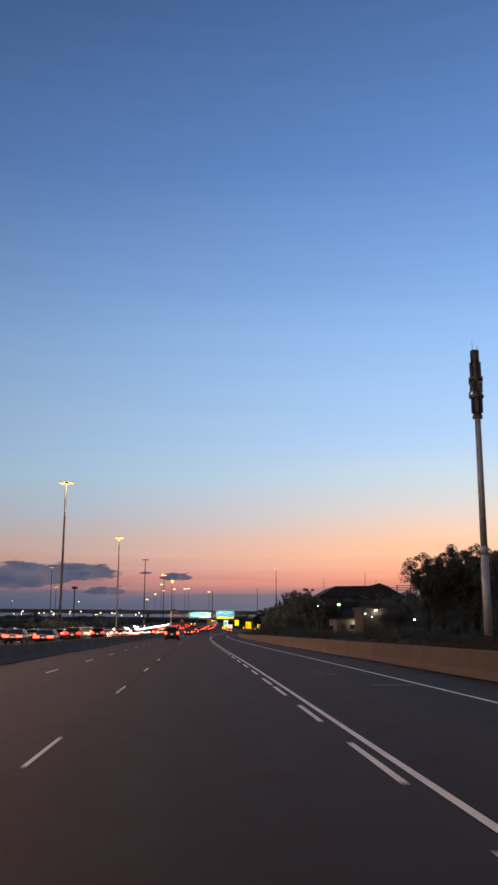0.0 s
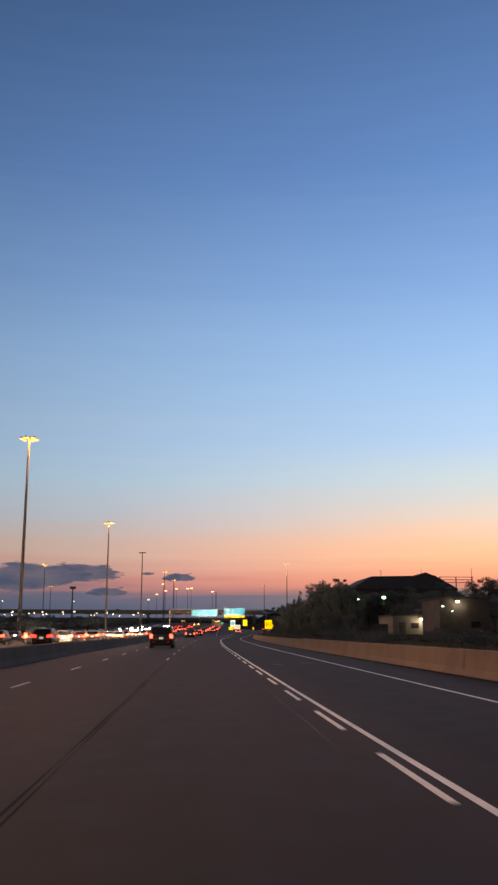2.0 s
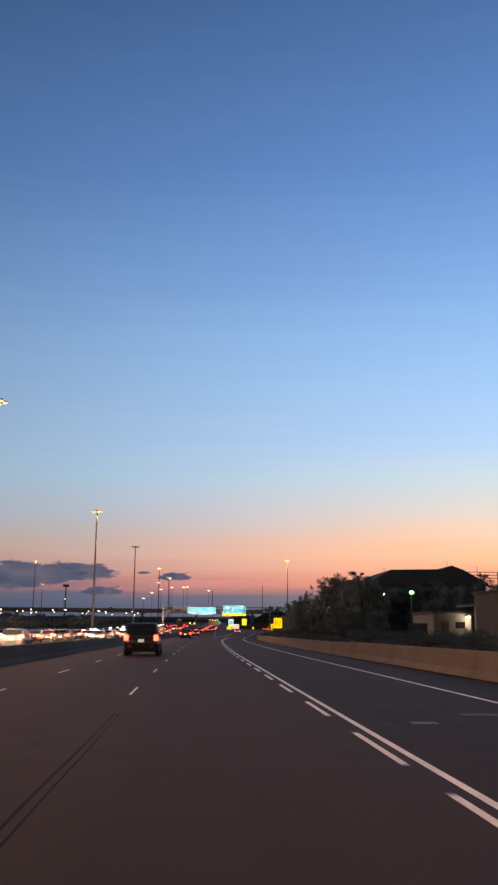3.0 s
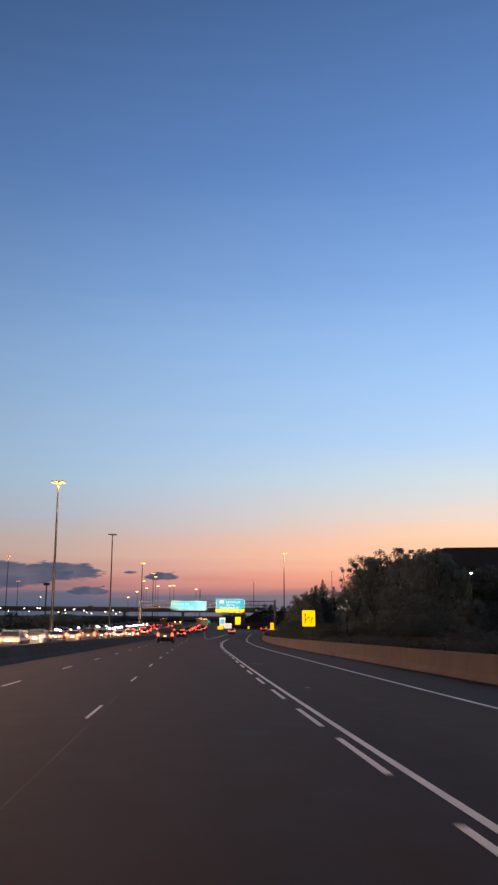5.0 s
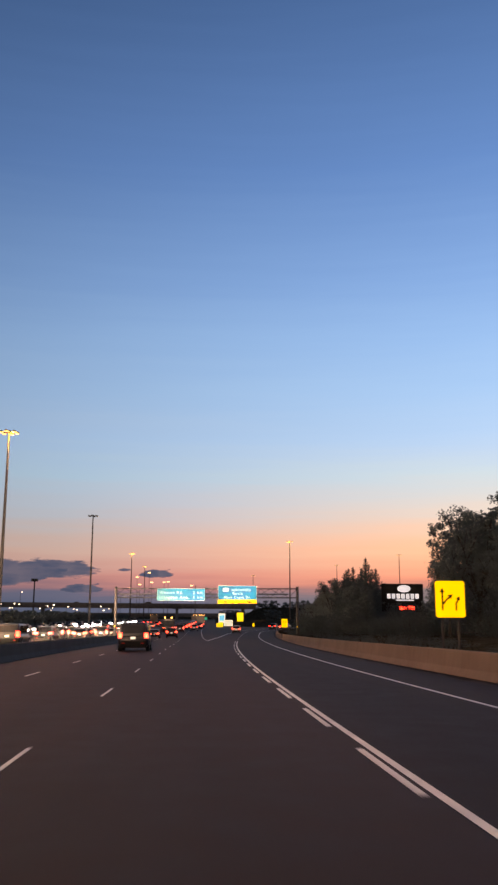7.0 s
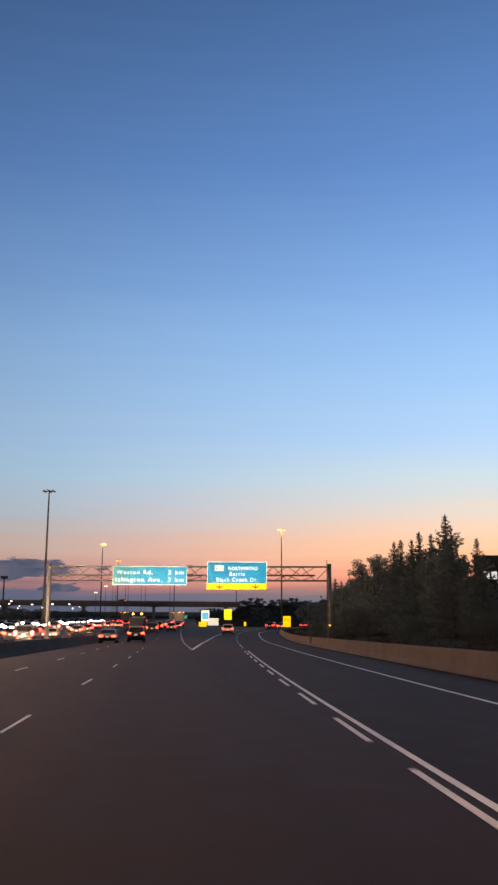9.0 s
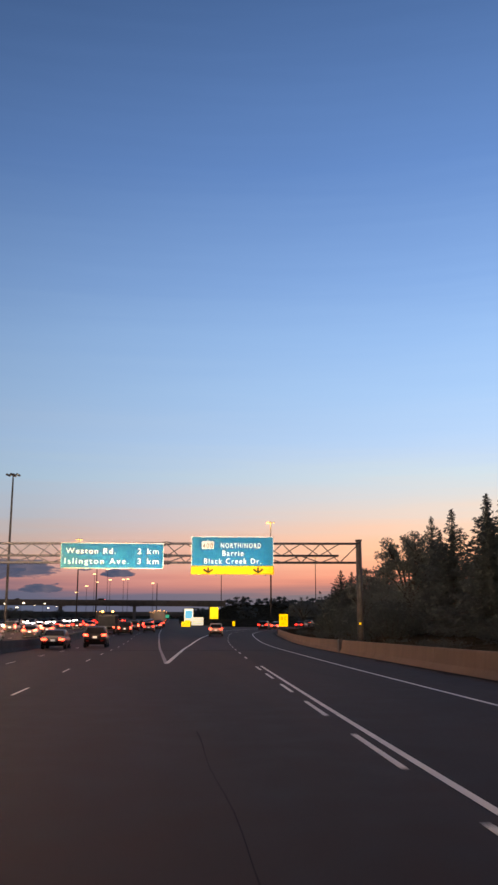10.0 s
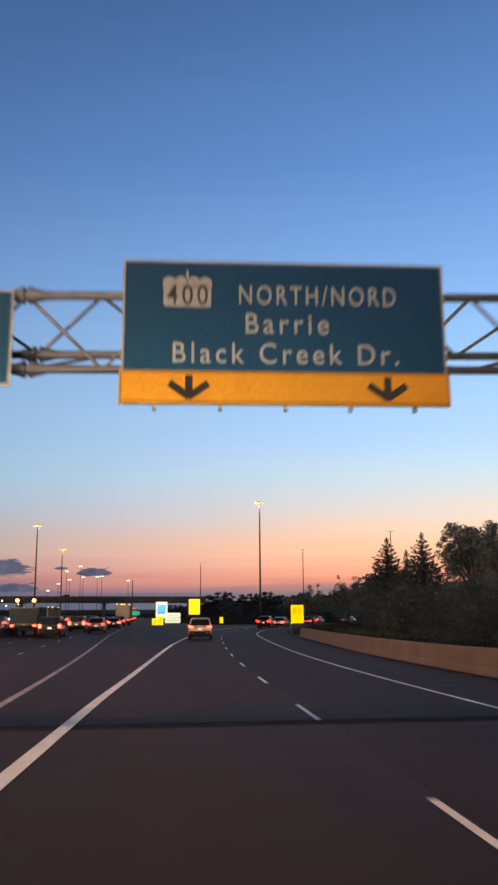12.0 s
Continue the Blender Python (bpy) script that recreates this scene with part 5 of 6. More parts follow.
def car(kind, paint, label, tails=None, group="traffic", wide=1.0):
    L, W, belt, roof, (ra, rb, fb, fa), ride, wr_ = KINDS[kind]
    h = L / 2
    tails = tails or M_TAIL
    t = thing(kind if kind != "suv" else "suv_car", label, "car", None, group)
    bm = bmesh.new()
    bumper = belt * 0.93
    loft(bm, [ring(-h, ride + 0.14, bumper - 0.10, W * 0.86), ring(-h + 0.09, ride + 0.04, bumper, W * 0.95), ring(-h + 0.5, ride, belt, W), ring(0.1, ride - 0.02, belt - 0.01, W),
              ring(h * 0.55, ride, belt - 0.06, W * 0.99), ring(h - 0.3, ride + 0.03, belt - 0.20, W * 0.94), ring(h, ride + 0.14, belt - 0.36, W * 0.80)])
    body = part("body", bm, paint, t, "", True)
    bm = bmesh.new()
    wt_ = W * (0.84 if kind == "minivan" else 0.78)
    loft(bm, [cabin_ring(ra, belt - 0.06, belt + 0.02, W * 0.93, W * 0.88), cabin_ring(rb, belt - 0.06, roof - 0.05, W * 0.95, wt_), cabin_ring(rb + 0.35, belt - 0.06, roof, W * 0.95, wt_),
              cabin_ring(fb, belt - 0.06, roof - 0.03, W * 0.95, wt_), cabin_ring(fa, belt - 0.08, belt, W * 0.92, W * 0.86)])
    part("cabin", bm, paint, t, "", True)
    # glass: rear, front, sides
    bm = bmesh.new()
    d = Vector((0, -(roof - belt), -(ra - rb))).normalized() * 0.025
    p0, p1 = Vector((0, ra, belt + 0.02)), Vector((0, rb, roof - 0.05))
    lo, hi = p0.lerp(p1, 0.10), p0.lerp(p1, 0.86)
    slab(bm, [(-W * 0.80, lo.y, lo.z), (W * 0.80, lo.y, lo.z), (wt_ * 0.88, hi.y, hi.z), (-wt_ * 0.88, hi.y, hi.z)], d)
    part("rear_window", bm, M_GLASS, t)
    bm = bmesh.new()
    p0, p1 = Vector((0, fa, belt)), Vector((0, fb, roof - 0.03))
    lo, hi = p0.lerp(p1, 0.08), p0.lerp(p1, 0.9)
    slab(bm, [(-W * 0.80, lo.y, lo.z), (W * 0.80, lo.y, lo.z), (wt_ * 0.88, hi.y, hi.z), (-wt_ * 0.88, hi.y, hi.z)], (0, 0.02, 0.02))
    part("windscreen", bm, M_GLASS, t)
    for sg in (-1, 1):
        for y0, y1 in ((rb + 0.30, (rb + fb) / 2 - 0.04), ((rb + fb) / 2 + 0.04, fb + 0.25)):
            bm = bmesh.new()
            zb_, zt_ = belt + 0.05, roof - 0.16
            slab(bm, [(sg * W * 0.925, y0, zb_), (sg * W * 0.925, y1 + 0.15, zb_), (sg * (wt_ + 0.06), y1 - 0.15, zt_), (sg * (wt_ + 0.06), y0 + 0.05, zt_)], (sg * 0.02, 0, 0.005))
            part("side_window", bm, M_GLASS, t)
    # bumper, sills
    bm = bmesh.new()
    box(bm, (0, -h + 0.03, ride + (0.20 if kind == "sedan" else 0.16)), (W * 1.74, 0.18, 0.30 if kind == "sedan" else 0.44), None, 0.06)
    bmp = part("rear_bumper", bm, M_TRIM, t, "black plastic bumper")
    for sg in (-1, 1):
        bm = bmesh.new()
        box(bm, (sg * W * 0.62, -h - 0.055, ride + 0.24), (0.20, 0.02, 0.06), None, 0.008)
        part("reflector", bm, M_REFLEX, bmp, "red reflector")
    for sg in (-1, 1):
        bm = bmesh.new()
        if kind == "minivan":
            box(bm, (sg * W * 0.84, -h + 0.03, belt * 0.95), (0.25 * wide, 0.12, 0.33 * wide), None, 0.05)
        elif kind == "sedan":
            box(bm, (sg * W * 0.70, -h - 0.005, belt * 0.78), (0.42 * wide, 0.08, 0.15 * wide), None, 0.03)
        else:
            box(bm, (sg * W * 0.78, -h + 0.05, belt * 0.97), (0.36 * wide, 0.16, 0.17 * wide), Euler((0, sg * -0.16, 0)).to_matrix(), 0.05)
        part("tail_lamp", bm, tails, t, "glowing red tail lamp")
        bm = bmesh.new()
        box(bm, (sg * W * 0.66, h - 0.10, belt * 0.70), (0.42 * wide, 0.16, 0.20 * wide), None, 0.04)
        part("headlamp", bm, M_GLASSOFF, t)
        bm = bmesh.new()
        box(bm, (sg * (W + 0.08), fa - 0.35, belt + 0.06), (0.18, 0.10, 0.14), None, 0.03)
        part("wing_mirror", bm, paint, t)
    bm = bmesh.new()
    box(bm, (0, -h - (0.0 if kind == "sedan" else -0.01), belt * (0.70 if kind == "sedan" else 0.80)), (0.34, 0.03, 0.17), None, 0.006)
    part("licence_plate", bm, M_PLATE, t, "blank pale plate")
    # wheels
    for sx in (-1, 1):
        for wy in (-h * 0.58, h * 0.62):
            bm = bmesh.new()
            x0 = sx * (W - 0.21)
            tube(bm, (x0, wy, wr_), (x0 + sx * 0.22, wy, wr_), wr_, n=20)
            whl = part("wheel", bm, M_RUBBER, t, "black tyre")
            bm = bmesh.new()
            tube(bm, (x0 + sx * 0.10, wy, wr_), (x0 + sx * 0.228, wy, wr_), wr_ * 0.62, wr_ * 0.56, 14)
            part("rim", bm, M_RIM, whl, "alloy rim")
    if kind in ("suv", "minivan"):
        for sg in (-1, 1):
            bm = bmesh.new()
            tube(bm, (sg * wt_ * 0.82, rb + 0.3, roof + 0.04), (sg * wt_ * 0.82, fb - 0.1, roof + 0.03), 0.025, n=6)
            part("roof_rail", bm, M_TRIM, t)
    return t


def oncoming(kind, paint, label):
    """The same car with its headlamps on, turned towards the viewer."""
    t = car(kind, paint, label, M_GLASSOFF, "oncoming traffic", 1.3)
    for o in t.children:
        if o.name.startswith("headlamp"):
            o.data.materials[0] = M_HEAD
            tagged(o, "glaring white headlamp")
    return t


def box_truck(color, label, tall=2.6):
    t = thing("box_truck", label, "truck", None, "traffic")
    bm = bmesh.new()
    box(bm, (0, -0.6, 1.1 + tall / 2), (2.5, 7.2, tall), None, 0.04)
    bx = part("cargo_box", bm, color, t, "pale ribbed cargo box")
    for sx in (-1, 1):
        bm = bmesh.new()
        box(bm, (sx * 0.62, -4.22, 1.1 + tall / 2), (1.18, 0.04, tall - 0.2), None, 0.01)
        part("rear_door", bm, color, bx)
        bm = bmesh.new()
        box(bm, (sx * 1.0, -4.24, 1.0), (0.30, 0.06, 0.14), None, 0.02)
        part("tail_lamp", bm, M_TAILHOT, t, "glowing red tail lamp")
    for mx_ in (-1.1, -0.3, 0.0, 0.3, 1.1) if tall > 2 else ():
        bm = bmesh.new()
        box(bm, (mx_, -4.25, 1.13 + tall), (0.14, 0.06, 0.07), None, 0.015)
        part("marker_lamp", bm, M_AMBER, t, "amber marker lamp")
    for sx in (-1, 1):
        for k in range(9):
            bm = bmesh.new()
            box(bm, (sx * 1.27, -3.9 + 0.82 * k, 1.1 + tall / 2), (0.05, 0.08, tall - 0.1), None, 0.01)
            part("rib", bm, M_STEEL, bx)
    for zz in (1.14, 1.08 + tall):
        bm = bmesh.new()
        box(bm, (0, -4.23, zz), (2.5, 0.07, 0.12), None, 0.01)
        part("door_frame", bm, M_STEEL, bx)
    bm = bmesh.new()
    box(bm, (0, -0.2, 0.85), (1.0, 8.0, 0.3))
    box(bm, (0, -4.15, 0.60), (2.2, 0.10, 0.14), None, 0.02)
    part("chassis", bm, M_TRIM, t)
    bm = bmesh.new()
    loft(bm, [ring(3.1, 0.6, 2.7, 1.15, 0.95), ring(3.3, 0.5, 2.8, 1.2, 0.95), ring(4.6, 0.5, 2.6, 1.2, 0.95), ring(5.0, 0.6, 1.7, 1.1, 0.95)])
    part("cab", bm, M_CARWHITE, t, "", True)
    for sx in (-1, 1):
        for wy in (-2.9, -1.9, 4.0):
            bm = bmesh.new()
            tube(bm, (sx * 0.85, wy, 0.5), (sx * 1.2, wy, 0.5), 0.5, n=18)
            whl = part("wheel", bm, M_RUBBER, t, "black truck tyre")
            bm = bmesh.new()
            tube(bm, (sx * 1.1, wy, 0.5), (sx * 1.215, wy, 0.5), 0.26, n=12)
            part("rim", bm, M_RIM, whl)
    return t


M_CARWHITE = car_paint("silver_beige_paint", (0.44, 0.36, 0.30))
M_CARBLACK = car_paint("black_paint", (0.018, 0.018, 0.022))
M_CARGREY = car_paint("grey_paint", (0.07, 0.07, 0.075))
M_CARSILVER = car_paint("silver_paint", (0.20, 0.19, 0.18))
M_CARTAN = car_paint("tan_paint", (0.24, 0.19, 0.15))
M_CARBLUE = car_paint("dark_blue_paint", (0.04, 0.055, 0.10))
M_CARRED = car_paint("dark_red_paint", (0.22, 0.03, 0.03))
M_DARKPANEL = plain("dark_truck_panel", (0.030, 0.034, 0.042), 0.85, 0, 0.15, 1.5, 0.05, 0.08)
M_BOX = plain("cargo_panel", (0.17, 0.122, 0.086), 0.6, 0, 0.12, 0.8)


def road_pose(y, off, f=left_x, turn=0):
    x0, x1 = f(y - 2) + off, f(y + 2) + off
    return pose(x0 / 2 + x1 / 2, y, rise(y), math.degrees(math.atan2(rise(y + 2) - rise(y - 2), 4)), 0, -math.degrees(math.atan2(x1 - x0, 4)) + turn)


# the cars nearest ahead
lead = car("suv", M_CARWHITE, "silver-beige compact suv with red tail lamps driving in the branch lane", M_TAILHOT)
lead.matrix_basis = pose(14.5, 372, rise(372), 0.9, 0, -6)
van = car("minivan", M_CARBLACK, "black minivan with upright red tail lamps in the through lanes", M_TAILHOT)
van.matrix_basis = road_pose(382, -1.75)
near_van = car("minivan", M_CARBLACK, "black minivan with glowing red tail lamps beside the branch lane", M_TAILHOT)
near_van.matrix_basis = road_pose(129, -1.75)
mid_van = car("minivan", M_CARBLACK, "black minivan with orange-red tail lamps in the through lane", M_TAILHOT)
mid_van.matrix_basis = road_pose(236, -1.9)
tan = car("suv", M_CARTAN, "tan suv with dim red tail lamps in the through lanes")
tan.matrix_basis = road_pose(398, 1.2)
cut = car("sedan", M_CARGREY, "grey sedan with braking lamps in the through lanes", M_TAILHOT)
cut.matrix_basis = road_pose(412, -4.6)
dark_suv = car("suv", M_CARBLACK, "black suv with orange-red tail lamps in the through lane", M_TAILHOT)
dark_suv.matrix_basis = road_pose(326, -1.8)
low_sedan = car("sedan", M_CARGREY, "dark grey sedan with braking lamps beside the median", M_TAILHOT)
low_sedan.matrix_basis = road_pose(320, -4.4)
PROTO = [car("sedan", M_CARBLUE, "dark blue sedan with lit tail lamps in dense traffic", M_TAILHOT, "traffic", 1.35), car("hatchback", M_CARGREY, "grey hatchback with lit tail lamps in dense traffic", M_TAILHOT, "traffic", 1.35),
         car("suv", M_CARBLACK, "black suv with lit tail lamps in dense traffic", M_TAIL, "traffic", 1.35), car("sedan", M_CARRED, "dark red sedan with lit tail lamps in dense traffic", M_TAIL, "traffic", 1.35),
         car("sedan", M_CARSILVER, "silver sedan with lit tail lamps in dense traffic", M_TAILHOT, "traffic", 1.35), box_truck(M_BOX, "pale box truck with amber marker lamps in dense traffic"),
         car("minivan", M_CARGREY, "grey minivan with lit tail lamps in dense traffic", M_TAILHOT, "traffic", 1.35)]
ONC = [oncoming("sedan", M_CARGREY, "oncoming grey sedan with glaring headlamps"), oncoming("suv", M_CARSILVER, "oncoming silver suv with glaring headlamps"),
       oncoming("hatchback", M_CARBLACK, "oncoming black hatchback with glaring headlamps")]
placed = set()


def put(proto, m):
    if proto not in placed:
        placed.add(proto)
        proto.matrix_basis = m
        return proto
    return copy_thing(proto, m)


def beam(y, off):
    """The headlights of a car, on the road and the cars before it."""
    la = new("headlight_beam", bpy.data.lights.new("headlight_beam", "SPOT"))
    la.data.energy, la.data.color, la.data.shadow_soft_size = 40000, (1.0, 0.70, 0.42), 0.2
    la.data.spot_size, la.data.spot_blend = radians(62), 0.6
    x0, x1 = left_x(y) + off, left_x(y + 20) + off
    la.matrix_world = look((x0, y, rise(y) + 0.75), (x1, y + 20, rise(y + 20) + 0.9))


random.seed(21)
for off, y0, y1, gap in ((-12.6, 88, 600, 17), (-16.3, 92, 620, 20), (-20.0, 104, 620, 22)):
    y = y0
    while y < y1:
        pr = random.choices(PROTO, (3, 3, 3, 2, 3, 1.0 if off < -14 and y > 440 else (1.6 if off < -14 and 225 < y < 330 else 0), 2))[0]
        y += (6 if pr is PROTO[5] else 0)
        put(pr, road_pose(y, off + random.uniform(-0.3, 0.3)))
        if 105 < y < 400 and random.random() < 0.62:
            beam(y + 2.6, off)
        y += gap * random.uniform(0.7, 1.6) * (1 + (y > 380) * 0.5)
tow = box_truck(M_DARKPANEL, "dark low truck with two amber beacons on its roof", 1.5)
tow.matrix_basis = road_pose(388, -4.55)
for bx_ in (-0.75, 0.75):
    bm = bmesh.new()
    tube(bm, (bx_, -3.2, 2.55), (bx_, -3.2, 3.1), 0.05, 0.05, 8)
    stalk = part("beacon_post", bm, M_TRIM, tow)
    bm = bmesh.new()
    bmesh.ops.create_uvsphere(bm, u_segments=12, v_segments=8, radius=0.16, matrix=Matrix.Translation((bx_, -3.2, 3.25)))
    part("beacon", bm, M_AMBER, stalk, "glowing amber beacon", True)
# through lanes beyond the gore
for off, y0, gap in ((1.8, 425, 20), (-1.8, 410, 22), (-1.8, 540, 16)):
    for k in range(9):
        put(random.choice(PROTO), road_pose(y0 + gap * k * random.uniform(0.95, 1.05), off))
# queue on the branch
for k, (y, off) in enumerate(((422, 1.7), (434, 1.7), (447, -1.8), (453, 1.7), (468, -1.8), (476, 1.7))):
    put(PROTO[(2, 4, 0, 3, 1, 4)[k]], road_pose(y, off, line_x))
for off in (-28.5, -32.2, -36, -39.7):
    y = 130 + random.uniform(0, 20)
    while y < 600:
        put(random.choice(ONC), road_pose(y, off, left_x, 180))
        y += random.uniform(13, 24)


# ---- antenna tower behind the trees ----
def antenna_tower(x, y):
    t = thing("antenna_tower", "tall pale monopole antenna tower crowded with panels at its top", "antenna tower", pose(x, y, base_at(x, y)))
    b = -base_at(x, y)
    bm = bmesh.new()
    for z0, z1, r0, r1 in ((-0.5 - b, 10.2, 0.48, 0.44), (10.0, 11.0, 0.47, 0.46), (11.0, 26.6, 0.40, 0.34)):
        tube(bm, (0, 0, z0 + b), (0, 0, z1 + b), r0, r1, 16)
    part("mast", bm, M_TOWER, t, "pale tapered steel mast", True)
    bm = bmesh.new()
    tube(bm, (0, 0, 26.4 + b), (0, 0, 34.3 + b), 0.48, 0.40, 14)
    tube(bm, (0, 0, 32.6 + b), (0, 0, 34.4 + b), 0.52, 0.52, 14)
    part("mast_head", bm, M_DARKBOX, t, "grey upper mast and canister", True)
    for z in (26.2, 28.7, 30.9):
        bm = bmesh.new()
        tube(bm, (0, 0, z - 0.16 + b), (0, 0, z + 0.18 + b), 0.84 if z > 27 else 0.58, 0.84 if z > 27 else 0.58, 16)
        part("collar", bm, M_DARKBOX, t)
    for z, r, h, n, ph in ((27.6, 0.62, 1.7, 6, 0.2), (29.9, 0.66, 1.3, 6, 0.6), (31.9, 0.60, 2.0, 6, 0.1), (28.9, 0.80, 0.7, 3, 0.9), (30.6, 0.80, 0.6, 3, 0.3)):
        for k in range(n):
            a = ph + 2 * math.pi * k / n
            bm = bmesh.new()
            box(bm, (r * math.cos(a), r * math.sin(a), z + b), (0.16, 0.30, h), Euler((0, 0, a)).to_matrix(), 0.02)
            part("antenna_panel", bm, M_DARKBOX, t)
    for px, top in ((-0.25, 35.7), (0.35, 35.1)):
        bm = bmesh.new()
        tube(bm, (px, 0, 34.2 + b), (px, 0, top + b), 0.04, 0.02, 6)
        part("whip_aerial", bm, M_TOWER, t)


antenna_tower(33.0, 100.0)


# ---- buildings behind the trees ----
def big_hall():
    t = thing("industrial_hall", "large dark hall with a hipped roof and a raised ridge vent", "building", pose(0, 0, 0))
    x0, x1, y0, y1, e, r = 36.0, 61.0, 258.0, 284.0, 11.4, 14.3
    bm = bmesh.new()
    box(bm, ((x0 + x1) / 2, (y0 + y1) / 2, e / 2), (x1 - x0 - 1, y1 - y0 - 1, e))
    part("wall", bm, M_DARKWALL, t)
    bm = bmesh.new()
    ex = [(x0, y0, e), (x1, y0, e), (x1, y1, e), (x0, y1, e)]
    rx = [(x0 + 5.2, y0 + 3.0, r), (x1 - 4.6, y0 + 3.0, r + 0.3), (x1 - 4.6, y1 - 3, r + 0.3), (x0 + 5.2, y1 - 3, r)]
    lo = [bm.verts.new((x, y, z - 0.5)) for x, y, z in ex]
    mid = [bm.verts.new(p) for p in ex]
    hi = [bm.verts.new(p) for p in rx]
    for i in range(4):
        j = (i + 1) % 4
        bm.faces.new((lo[i], lo[j], mid[j], mid[i]))
        bm.faces.new((mid[i], mid[j], hi[j], hi[i]))
    bm.faces.new(hi)
    bm.faces.new(lo[::-1])
    part("roof", bm, M_ROOF, t, "dark hipped roof")
    bm = bmesh.new()
    v = [bm.verts.new(p) for p in ((52.0, 260.8, 14.4), (56.6, 260.8, 14.4), (54.2, 260.8, 15.3), (52.0, 280, 14.4), (56.6, 280, 14.4), (54.2, 280, 15.3))]
    for f in ((0, 1, 2), (3, 5, 4), (0, 2, 5, 3), (1, 4, 5, 2), (0, 3, 4, 1)):
        bm.faces.new([v[i] for i in f])
    part("ridge_vent", bm, M_ROOF, t)
    bm = bmesh.new()
    tube(bm, (53.2, 261, 14.5), (53.2, 261, 16.2), 0.04, n=6)
    part("aerial", bm, M_POLE, t)


big_hall()


def yard_building(x0, x1, y0, y1, h, label, lamp, canopy=False, small=(), wall=None, power=240):
    bz = 0.6
    t = thing("yard_building", label, "building", pose(0, 0, 0))
    bm = bmesh.new()
    box(bm, ((x0 + x1) / 2, (y0 + y1) / 2, (h + bz) / 2), (x1 - x0, y1 - y0, h - bz + 0.8))
    part("wall", bm, wall or M_WALL, t, "rendered wall")
    bm = bmesh.new()
    rot = Euler((0, 0.10 if canopy else 0.0, 0)).to_matrix()
    box(bm, ((x0 + x1) / 2 + (0.2 if canopy else 0), (y0 + y1) / 2 - (1.5 if canopy else 0), h + 0.32), (x1 - x0 + 0.5, y1 - y0 + (3.2 if canopy else 0.4), 0.22), rot, 0.02)
    part("roof", bm, M_WALL if canopy else M_DARKWALL, t)
    bm = bmesh.new()
    box(bm, (x0 + (x1 - x0) * 0.3, y0 - 0.03, 1.75), (1.0, 0.08, 2.05), None, 0.01)
    d = part("door", bm, M_DARKWALL, t, "dark steel door")
    bm = bmesh.new()
    box(bm, (x0 + (x1 - x0) * 0.3 + 0.36, y0 - 0.09, 1.7), (0.12, 0.05, 0.03))
    part("handle", bm, M_RIM, d)
    bm = bmesh.new()
    box(bm, (x0 + (x1 - x0) * 0.7, y0 - 0.03, 2.3), (1.2, 0.08, 0.8), None, 0.01)
    part("window", bm, M_GLASS, t, "dark window")
    if canopy:
        for px in (x0 + 0.3, x1 - 0.5):
            bm = bmesh.new()
            box(bm, (px, y0 - 2.6, (h + 0.3) / 2), (0.16, 0.16, h + 0.1))
            part("canopy_post", bm, M_WALL, t)
    for sx, sy, sz in small:
        bm = bmesh.new()
        box(bm, (sx, sy + 0.08, sz + 0.06), (0.26, 0.22, 0.10), None, 0.02)
        sl = part("wall_lamp", bm, M_POLE, t)
        bm = bmesh.new()
        box(bm, (sx, sy + 0.02, sz - 0.02), (0.15, 0.12, 0.07), None, 0.02)
        part("lens", bm, M_COOL, sl, "small cool-white lens")
    lx, ly, lz = lamp
    bm = bmesh.new()
    box(bm, (lx, ly + 0.05, lz + 0.12), (0.45, 0.35, 0.16), None, 0.03)
    lp = part("wall_lamp", bm, M_POLE, t)
    bm = bmesh.new()
    box(bm, (lx, ly - 0.02, lz - 0.03), (0.36, 0.28, 0.16), None, 0.03)
    part("lens", bm, M_WARM, lp, "glowing warm lens")
    la = new("wall_light", bpy.data.lights.new("wall_light", "POINT"))
    la.data.energy, la.data.color, la.data.shadow_soft_size = power, (1.0, 0.84, 0.55), 0.15
    la.location = (lx, ly - 0.45, lz - 0.35)


yard_building(29.3, 34.0, 184.5, 195, 3.5, "low pale yard building with a glowing wall lamp", (33.5, 184.2, 3.3))
yard_building(30.9, 37.5, 164.0, 173, 5.3, "tall narrow pale yard building with a bright wall lamp", (33.2, 163.7, 5.2), False, ((31.3, 163.8, 4.6), (32.5, 163.8, 4.0)), M_DARKWALL, 110)


def canopy(x0, x1, y0, y1, z0, z1):
    t = thing("loading_canopy", "open loading canopy with a sloping pale roof on posts", "canopy", pose(0, 0, 0))
    bm = bmesh.new()
    slope = math.atan2(z0 - z1, x1 - x0)
    box(bm, ((x0 + x1) / 2, (y0 + y1) / 2, (z0 + z1) / 2), (x1 - x0, y1 - y0, 0.28), Euler((0, slope, 0)).to_matrix(), 0.03)
    part("roof", bm, M_WALL, t, "pale sloping roof edge")
    for px, pz in ((x0 + 0.3, z0), ((x0 + x1) / 2, (z0 + z1) / 2), (x1 - 0.3, z1)):
        for py in (y0 + 0.3, y1 - 0.3):
            bm = bmesh.new()
            box(bm, (px, py, pz / 2), (0.18, 0.18, pz), None, 0.01)
            part("post", bm, M_WALL, t)
    bm = bmesh.new()
    box(bm, ((x0 + x1) / 2, y1 - 0.1, 1.8), (x1 - x0, 0.15, 3.4))
    part("back_wall", bm, M_DARKWALL, t)


canopy(34.4, 38.4, 184.9, 192, 4.75, 4.0)


